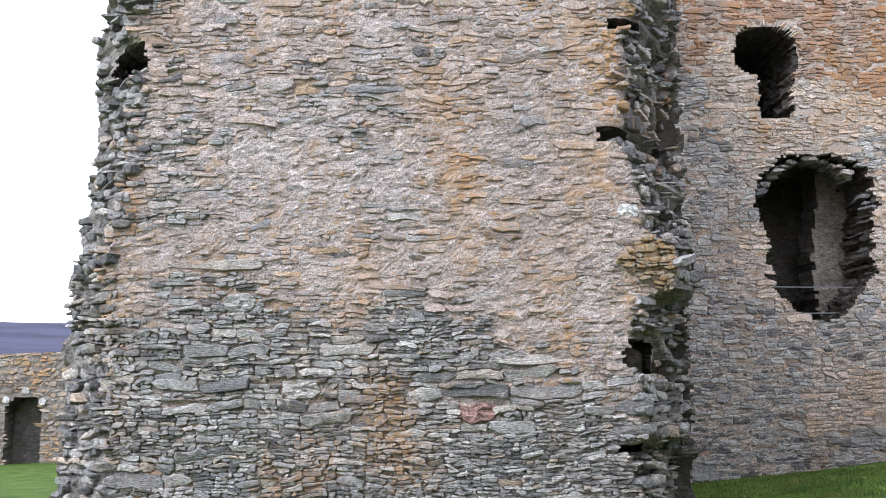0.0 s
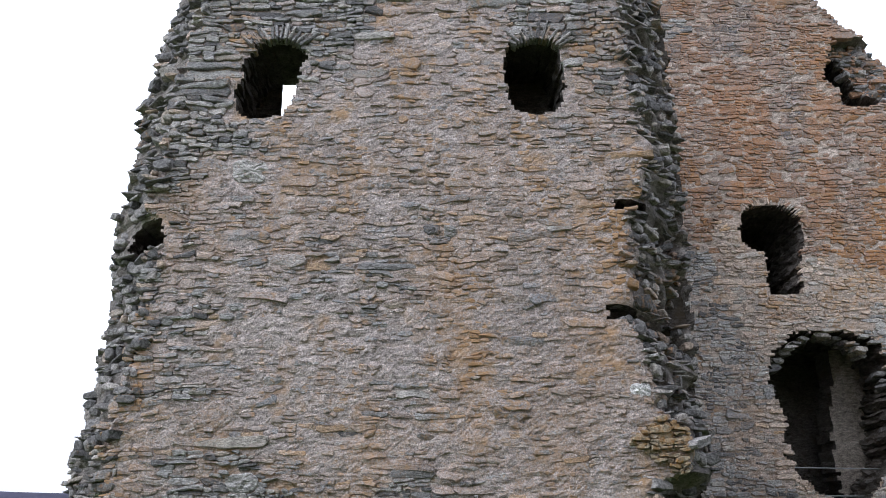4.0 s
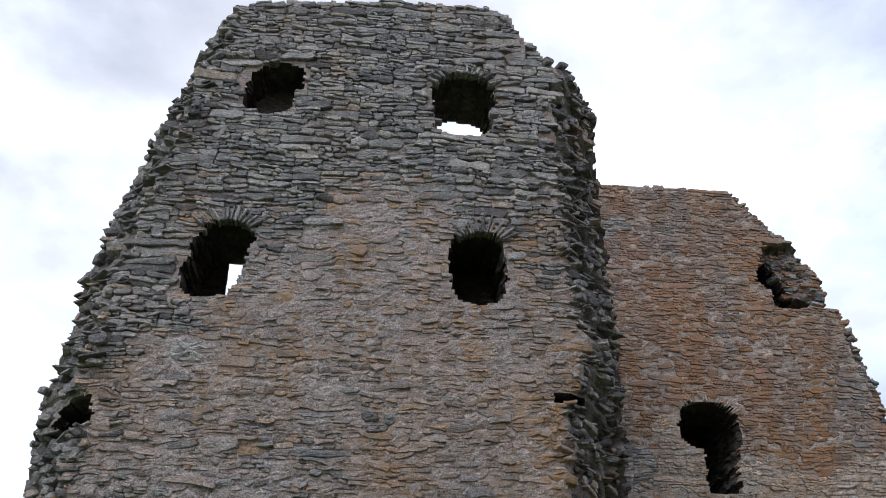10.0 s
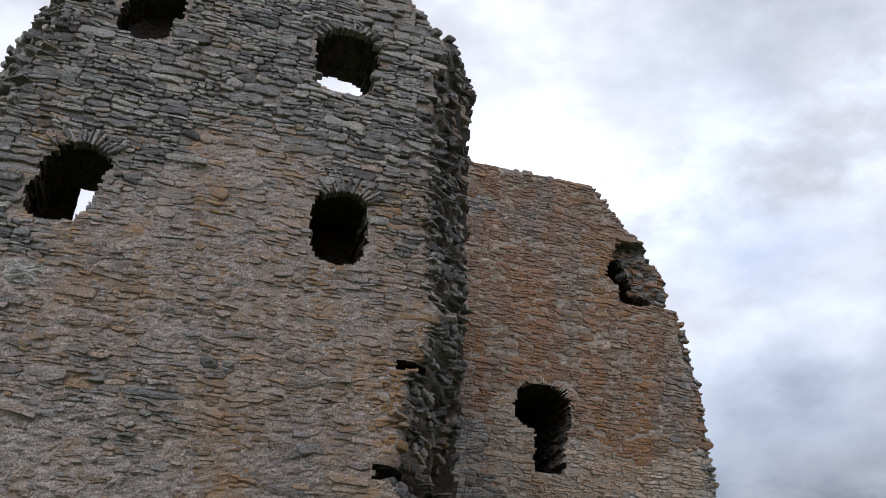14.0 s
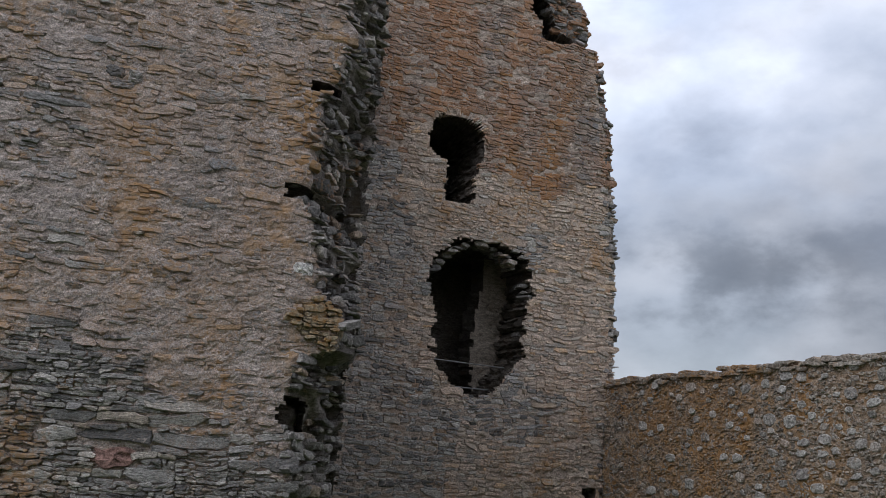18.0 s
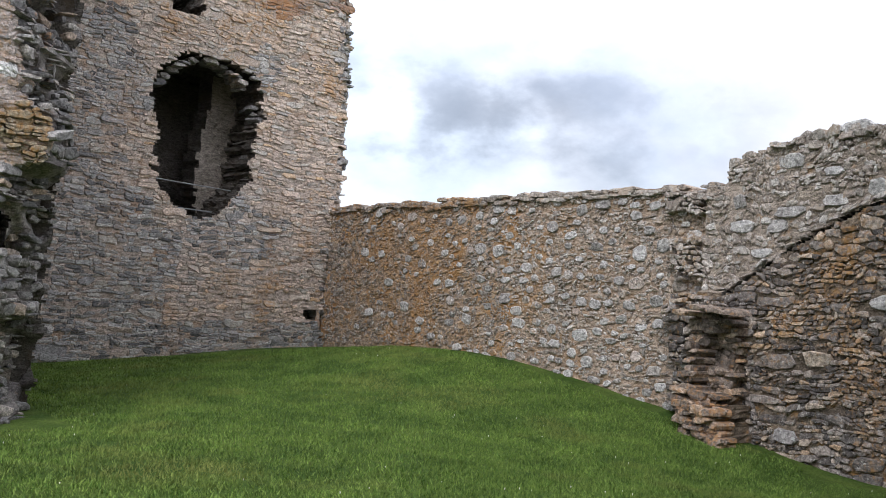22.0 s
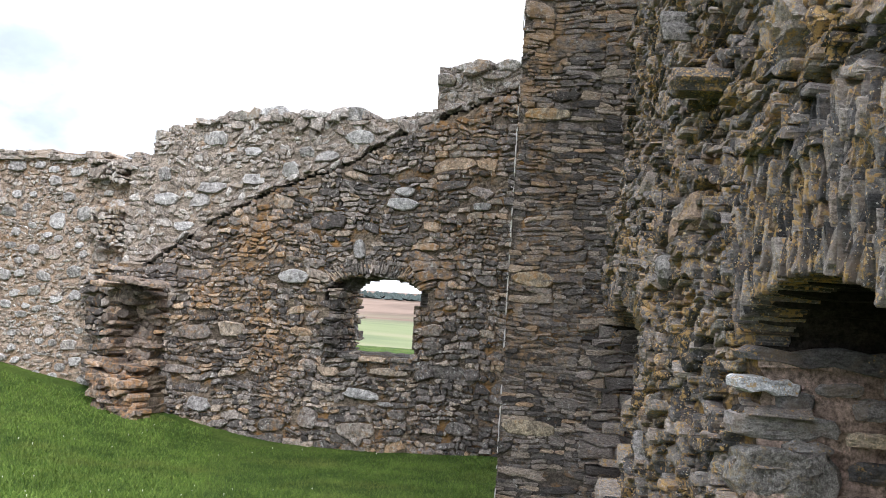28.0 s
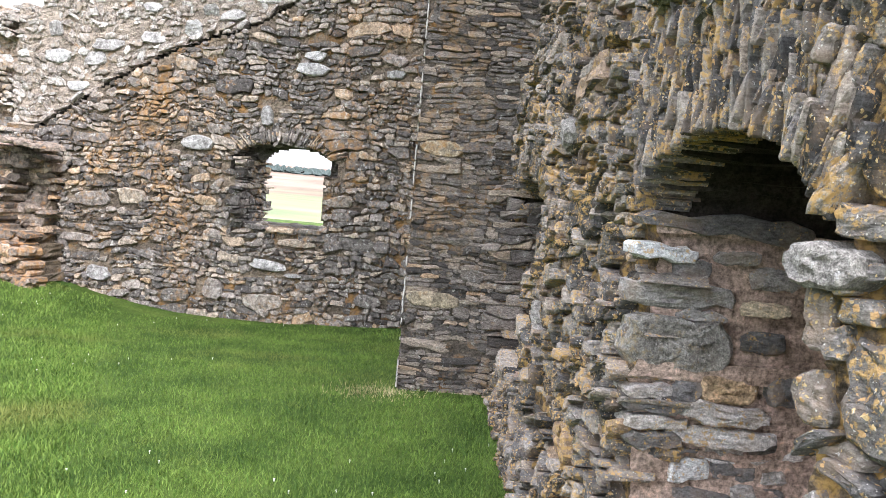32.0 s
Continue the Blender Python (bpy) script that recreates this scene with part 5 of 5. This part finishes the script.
butt_stones = [([(max(x, rng.uniform(0.0, 0.012)), y) for x, y in o], d, deep, yaw) for o, d, deep, yaw in butt_stones if max(x for x, y in o) > 0.05]
lime = []
z = 0.0
while z < 5.0:
    h = rng.uniform(0.02, 0.12)
    if rng.random() < 0.5:
        lime.append((blob(rng, 0.004, z + h / 2, rng.uniform(0.005, 0.010), h, 0.0, 8, 4.0), 0.029, 0.03, 0.0))
    z += h
lay(wall_buttress, BUTT, butt_stones, M_BUTT, rng, (6.9, 0.8, 1.0), 300)
lay(wall_buttress, BUTT, [(blob(rng, a, b, c, e, 0.0, 9, 4.0), 0.032, 0.14, 0.0) for a, b, c, e in ((0.20, 1.83, 0.34, 0.13), (0.22, 0.72, 0.42, 0.13), (0.24, 3.1, 0.36, 0.1))], (M_MARKS[2],) * 2, rng, (6.9, 0.8, 1), 3)
lay(wall_buttress, BUTT, lime, (M_LIME, M_LIME), rng)
lay(wall_buttress, BUTT, [(blob(rng, 0.66, 1.535, 0.26, 0.13, 0.35, 11, 3.0, 0.15), 0.03, 0.16, 0.0)], M_STUB, rng, (6.9, 0.8, 1), 1, True)

# ---- rough wall with the arched recesses ----
HEARTH = Wall((6.88, 0.47), (4.3, 0.05), (3.1, -0.27), (2.06, -0.55), (1.72, -0.85), (0.8, -1.6), (-2.0, -3.5))
H_ARCH, H_HALF = 4.42, 0.52


def hearth_kind(u, z):
    r = ragged(u, z, 0.02)
    if in_arch(u + r, z, H_ARCH, H_HALF, 0.52, 1.50, 0.21):
        return 1
    if in_arch(u + r, z, 1.15, 0.95, 0.45, 1.50, 0.18):
        return 2
    return 0


def hearth_depth(u, z):
    flat = min(1.0, max(0.0, (u - 4.7) / 0.3))
    d = (1 - 0.6 * flat) * (0.06 * noise.noise((u * 1.6, z * 1.6, 3)) + 0.045 * noise.noise((u * 4.5, z * 5.5, 6)) + 0.02 * noise.noise((u * 13, z * 13, 6)))
    d += 0.10 * max(0.0, min(1.0, (z - 1.9) / 0.8)) - 0.10 * max(0.0, 0.6 - z)
    return d


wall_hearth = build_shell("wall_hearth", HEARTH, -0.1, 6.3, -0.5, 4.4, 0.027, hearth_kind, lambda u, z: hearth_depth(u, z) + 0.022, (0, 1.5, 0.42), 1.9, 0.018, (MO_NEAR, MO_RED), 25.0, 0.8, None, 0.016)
# recess faces above 1.47 m get the painted shade
wall_hearth.data.materials.append(MO_RECESS_SHADE)
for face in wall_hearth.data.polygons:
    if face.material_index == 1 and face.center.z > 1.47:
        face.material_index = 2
tagged(wall_hearth, "rough inner wall with arched recesses, lichen-crusted rubble and slates", "wall", kind="structure")
# unseen top of the wall, added as a sky blocker, and its unseen far end
for low, high, left, right in ((4.4, HIGH, -0.1, 9.6), (-0.5, 4.4, 6.3, 9.6)):
    rest = build_shell("unseen_wall", HEARTH, left, right, low, high, 0.15, lambda u, z: 0, hearth_depth, (0,), 1.9, 0.03, (MO_NEAR, MO_NEAR), 26.0)
    rest.parent = wall_hearth
rng = random.Random(27)
OWN = ((5.13, 1.62, 0.33, 0.16, 0.06), (5.01, 1.515, 0.13, 0.06, 0.0), (5.18, 1.50, 0.21, 0.05, 0.05), (5.04, 1.43, 0.08, 0.035, 0.1), (5.18, 1.42, 0.15, 0.04, 0.0), (4.94, 1.33, 0.06, 0.13, 0.15), (4.93, 1.19, 0.09, 0.10, 0.1), (4.98, 1.30, 0.05, 0.06, 0.2),
       (5.11, 1.22, 0.22, 0.19, 0.05), (5.17, 1.985, 0.20, 0.035, 0.30), (5.09, 2.03, 0.24, 0.05, 0.32), (4.70, 2.00, 0.36, 0.055, 0.22), (4.33, 2.03, 0.30, 0.06, 0.2), (5.16, 1.82, 0.20, 0.07, 0.15),
       (5.06, 1.76, 0.08, 0.07, 0.4), (5.22, 1.735, 0.14, 0.025, 0.05), (4.99, 1.94, 0.11, 0.05, 0.3), (5.02, 1.36, 0.09, 0.05, 0.0), (5.14, 1.355, 0.12, 0.05, 0.05), (5.33, 1.93, 0.2, 0.06, 0.3))
free = lambda u, z: all(((u - a) / (c * 0.55)) ** 2 + ((z - b) / (e * 0.6)) ** 2 > 1 for a, b, c, e, g in OWN)
not_arch = lambda u, z: not (abs(u - H_ARCH) < 0.62 and 1.40 < z < 2.10)
h_ok = lambda u, z: hearth_kind(u, z) == 0 and free(u, z) and not_arch(u, z)
rough_stones = rubble(rng, 0.0, 6.6, -0.2, 4.6, (0.18, 0.34), 0.7, lambda z: (0.026, 0.15), (1.5, 5.0), 0.006, h_ok, hearth_depth,
                      lambda u, z: 0.022 + 0.03 * noise.noise((u * 5, z * 8, 1)), 0.14, lambda u, z: 0.10, 0.030, 0.12, 0.5, 0.5, 0.10)
tumbled = []
for _ in range(1300):
    u, z = rng.uniform(0.1, 6.5), rng.uniform(-0.1, 3.6)
    if h_ok(u, z) and (u < 4.8 or rng.random() < 0.7):
        tumbled.append((blob(rng, u, z, 0.05 + 0.20 * rng.random() ** 2, 0.010 + 0.05 * rng.random() ** 2, rng.gauss(0.08, 0.35), 8, 7.0, 0.3), rng.uniform(0.01, 0.055) - hearth_depth(u, z), 0.2, rng.gauss(0, 0.22)))
crown = arch_stones(rng, H_ARCH, 1.50, H_HALF, 0.21, 0.06, 3.08, 96, 0.12, 0.017, 0.03, 0.16, 0.75)
for lift, count, length in ((0.09, 90, 0.10), (0.15, 84, 0.11), (0.22, 76, 0.09), (0.29, 70, 0.10), (0.36, 56, 0.08), (0.43, 40, 0.08)):
    row = arch_stones(rng, H_ARCH + rng.uniform(-0.03, 0.03), 1.50 + lift, 0.57, 0.17, 0.15, 3.0, count, length, 0.017, 0.010, 0.2, 0.8)
    crown += [(o, d + rng.gauss(0, 0.008), deep, rng.gauss(0, 0.05)) for o, d, deep, yaw in row]
crown += arch_stones(rng, 1.4, 1.50, 0.9, 0.18, 0.2, 2.6, 70, 0.24, 0.026, 0.02, 0.16, 0.5)
lay(wall_hearth, HEARTH, rough_stones + tumbled, M_CRUST, rng, HEARTH.at(4.3, 1.2, 0), 300, True)
lay(wall_hearth, HEARTH, crown, M_CRUST, rng, HEARTH.at(4.4, 1.6, 0), 110, True, "voussoir")
lay(wall_hearth, HEARTH, [(blob(rng, a, b, c, e, g, 12, 9.0, 0.2), 0.016 + 0.03 * (b > 1.9) - 0.5 * hearth_depth(a, b), 0.2, rng.gauss(0, 0.06)) for a, b, c, e, g in OWN], M_SLAB, rng, HEARTH.at(5, 1.5, 0), 20, True)
lay(wall_hearth, HEARTH, [(blob(rng, 4.95, 1.435, 0.17, 0.085, -0.1, 10, 2.6), 0.055, 0.25, 0.0), (blob(rng, 5.29, 1.31, 0.14, 0.21, 0.1, 11, 2.6), 0.05, 0.2, 0.0), (blob(rng, 2.95, 1.78, 0.16, 0.13, -0.5, 7, 3.0), 0.07, 0.2, 0.2),
                             (blob(rng, 2.6, 1.0, 0.07, 0.2, 0.9, 8, 3.0), 0.06, 0.15, 0.0), (blob(rng, 2.7, 2.9, 0.05, 0.16, 0.3, 8, 3.0), 0.05, 0.15, 0.0)], M_NPALE, rng, HEARTH.at(5, 1.5, 0), 9, True)
lay(wall_hearth, HEARTH, [(blob(rng, 3.20, 2.50, 0.28, 0.11, -0.1, 11, 4.0, 0.25), 0.11, 0.4, 0.15)], M_SLAB, rng, HEARTH.at(3, 2.4, 0), 1, True)
# the far jambs of both recesses
JAMB = Wall((3.07, -0.26), (3.25, -0.92))
j_all = ((0.26, 1.475, 0.54, 0.065), (0.075, 1.387, 0.20, 0.055), (0.165, 1.345, 0.12, 0.06), (0.137, 1.262, 0.33, 0.085), (0.206, 1.205, 0.16, 0.03), (0.144, 1.118, 0.325, 0.165), (0.312, 0.992, 0.185, 0.09),
         (0.407, 1.139, 0.13, 0.065), (0.31, 0.915, 0.30, 0.065), (0.078, 0.975, 0.18, 0.04), (0.081, 0.932, 0.19, 0.042), (0.184, 0.985, 0.10, 0.07), (0.40, 1.24, 0.15, 0.05), (0.42, 1.33, 0.16, 0.07), (0.30, 1.385, 0.14, 0.045),
         (0.1, 0.885, 0.2, 0.04), (0.3, 0.85, 0.35, 0.06), (0.1, 0.83, 0.18, 0.06), (0.5, 1.0, 0.14, 0.1), (0.52, 1.40, 0.16, 0.06))
j_stones = [(blob(rng, a, b, c, e, rng.gauss(0, 0.03), 10, 5.0, 0.07), 0.035 + rng.uniform(0, 0.02), 0.12, 0.0) for a, b, c, e in j_all]
lay(wall_hearth, JAMB, [j_stones[k] for k in range(len(j_stones)) if k not in (5, 6)], M_JAMB, rng, (3.1, -0.5, 1.2), 20, True)
lay(wall_hearth, JAMB, [j_stones[5]], M_NPALE, rng, (3.1, -0.5, 1.2), 1, True)
lay(wall_hearth, JAMB, [j_stones[6]], (M_MARKS[4],) * 2, rng, (3.1, -0.5, 1.2), 1, True)
low_stones = coursed(rng, 0.2, 0.62, 0.45, 0.82, lambda z: (0.04, 0.09), lambda z: (0.08, 0.24), 0.008, lambda u, z: 0.12 < u < 0.56, court_flat, lambda u, z: 0.03, 0.1, 0.02)
lay(wall_hearth, JAMB, low_stones, M_JAMB, rng, (3.1, -0.5, 0.6), 60, True)
rear_stones = coursed(rng, 3.95, 4.9, 0.5, 1.42, lambda z: (0.05, 0.12), lambda z: (0.12, 0.34), 0.012, lambda u, z: True, court_flat, lambda u, z: -0.80, 0.1, 0.03, lambda u, z: 0.25)
lay(wall_hearth, HEARTH, rear_stones, M_STUB, rng, HEARTH.at(4.4, 1.0, -0.6), 80, True)
JAMB_B = Wall((6.66, 0.47), (6.72, 0.0))
jb_stones = coursed(rng, 0.0, 0.46, 0.4, 1.6, lambda z: (0.035, 0.09), lambda z: (0.12, 0.36), 0.006, lambda u, z: True, court_flat, lambda u, z: 0.03, 0.1, 0.02)
lay(wall_hearth, JAMB_B, jb_stones, M_BUTT, rng, (6.6, 0.3, 1), 60)

# ---- distant court wall ----
DIST = Wall((-25, 33.0), (25, 33.0))
d_kind = lambda u, z: -1 if z > 3.8 + 0.08 * noise.noise((u * 2, 1, 1)) else (1 if in_arch(u + ragged(u, z, 0.03), z, 11.42, 0.62, -0.4, 1.75, 0.6) else 0)
wall_distant = build_shell("wall_distant", DIST, 0.0, 34.0, -0.8, 4.1, 0.14, d_kind, court_flat, (0, 0.85), 1.0, 0.03, (MO_DIST, MO_INNER_SHADE), 31.0)
tagged(wall_distant, "far enclosure wall of grey rubble with a small arched doorway", "wall", kind="structure")
rng = random.Random(28)
dist_stones = coursed(rng, 8.5, 14.5, -0.3, 3.8, lambda z: (0.08, 0.2), lambda z: (0.12, 0.4), 0.02, lambda u, z: d_kind(u, z) == 0, court_flat, lambda u, z: 0.03, 0.15, 0.15, lambda u, z: 0.3)
lay(wall_distant, DIST, dist_stones, M_COURT, rng)
lay(wall_distant, DIST, [(blob(rng, 11.42 + 0.75 * math.cos(a), 1.75 + 0.75 * math.sin(a), 0.26, 0.26, 0.0, 8, 3.0), 0.06, 0.2, 0.0) for a in (0.5, 1.5, 2.5)], M_PALE, rng, (-13.6, 33, 2), 3)

# ---- enclosure behind the camera ----
BACK = Wall((8, -14.0), (-22, -14.0))
wall_back = build_shell("wall_back", BACK, 0.0, 30.0, -0.8, 3.4, 0.3, court_kind, court_flat, (0,), 0.9, 0.03, (MO_COURT, MO_COURT), 37.0)
tagged(wall_back, "plain enclosure wall of mortared rubble", "wall", kind="structure")


# ---- far woods ----
def far_woods():
    rng = random.Random(41)
    verts, faces = [], []
    for _ in range(700):
        az, r = radians(rng.uniform(58, 84)), rng.uniform(1380, 1500)
        x, y = r * math.sin(az), r * math.cos(az)
        z, h, w, i = ground_z(x, y), rng.uniform(5, 10), rng.uniform(4, 9), len(verts)
        for k in range(6):
            a = k * 1.047 + rng.random()
            verts.append((x + w * math.cos(a), y + w * math.sin(a), z + h * rng.uniform(0.1, 0.5)))
        verts += [(x, y, z - 1), (x + rng.uniform(-2, 2), y, z + h)]
        for k in range(6):
            faces += [(i + k, i + (k + 1) % 6, i + 7), (i + (k + 1) % 6, i + k, i + 6)]
    return tagged(mesh_object("woodland", verts, faces, plain_material("far_conifer", (0.03, 0.045, 0.04))), "dark conifer plantation along the far skyline", "trees", kind="stuff")


far_woods()


# ---- grass ----
def scatter_blades(name, count, rng, place, high, wide, material, label):
    verts, faces = [], []
    for _ in range(count):
        x, y = place(rng)
        z = ground_z(x, y)
        a, h, w = rng.uniform(0, 6.283), high * rng.uniform(0.5, 1.3), wide * rng.uniform(0.7, 1.3)
        lx, ly = rng.gauss(0, 0.55) * h, rng.gauss(0, 0.55) * h
        i = len(verts)
        verts += [(x - w * math.cos(a), y - w * math.sin(a), z - 0.004), (x + w * math.cos(a), y + w * math.sin(a), z - 0.004), (x + lx, y + ly, z + h)]
        faces.append((i, i + 1, i + 2))
    ob = mesh_object(name, verts, faces, material)
    return tagged(ob, label, "grass", kind="stuff")


def near_spot(rng):
    while True:
        r, a = 3.0 + 8.0 * rng.random() ** 1.2, radians(rng.uniform(40, 92))
        x, y = r * math.sin(a), r * math.cos(a)
        if x < 10.3 and not (x > 6.85 and y < 1.3) and y > 0.44 + (x - 6.86) * 0.174:
            return x, y


def far_spot(rng):
    while True:
        r, a = 4.0 + 13.0 * rng.random() ** 0.8, radians(rng.uniform(0, 62))
        x, y = r * math.sin(a), r * math.cos(a)
        if x < 10.2 and y < 15.9 and not (x < 3.2 and y > 9.4):
            return x, y


M_BLADE = blade_material("grass_blade", (0.038, 0.088, 0.012), (0.18, 0.26, 0.055))
rng = random.Random(31)
scatter_blades("grass", 170000, rng, near_spot, 0.026, 0.0028, M_BLADE, "short green turf by the inner wall")
scatter_blades("grass", 180000, rng, far_spot, 0.030, 0.006, M_BLADE, "short green turf of the open court")


def scatter_daisies():
    rng = random.Random(33)
    verts, faces = [], []
    for _ in range(330):
        x, y = near_spot(rng) if rng.random() < 0.6 else far_spot(rng)
        if noise.noise((x * 0.6, y * 0.6, 2)) < 0.05:
            continue
        z, r, i = ground_z(x, y) + 0.018, rng.uniform(0.003, 0.0055), len(verts)
        verts += [(x + r * math.cos(k * 1.047), y + r * math.sin(k * 1.047), z + rng.uniform(-0.002, 0.002)) for k in range(6)] + [(x, y, z + 0.003), (x, y, z - 0.02)]
        faces += [(i + k, i + (k + 1) % 6, i + 6) for k in range(6)] + [(i + (k + 1) % 6, i + k, i + 7) for k in range(6)]
    return tagged(mesh_object("daisies", verts, faces, plain_material("daisy_petal", (0.75, 0.75, 0.70))), "small white daisies dotted in the turf", "flowers", kind="stuff")


scatter_daisies()


def straw_spot(rng):
    while True:
        x, y = rng.gauss(6.72, 0.16), rng.gauss(1.34, 0.16)
        if x < 6.86 or y > 1.26:
            return x, y


scatter_blades("dry_grass", 800, rng, straw_spot, 0.024, 0.003, blade_material("straw", (0.42, 0.36, 0.20), (0.55, 0.46, 0.26)), "pale dead grass at the foot of the pier")
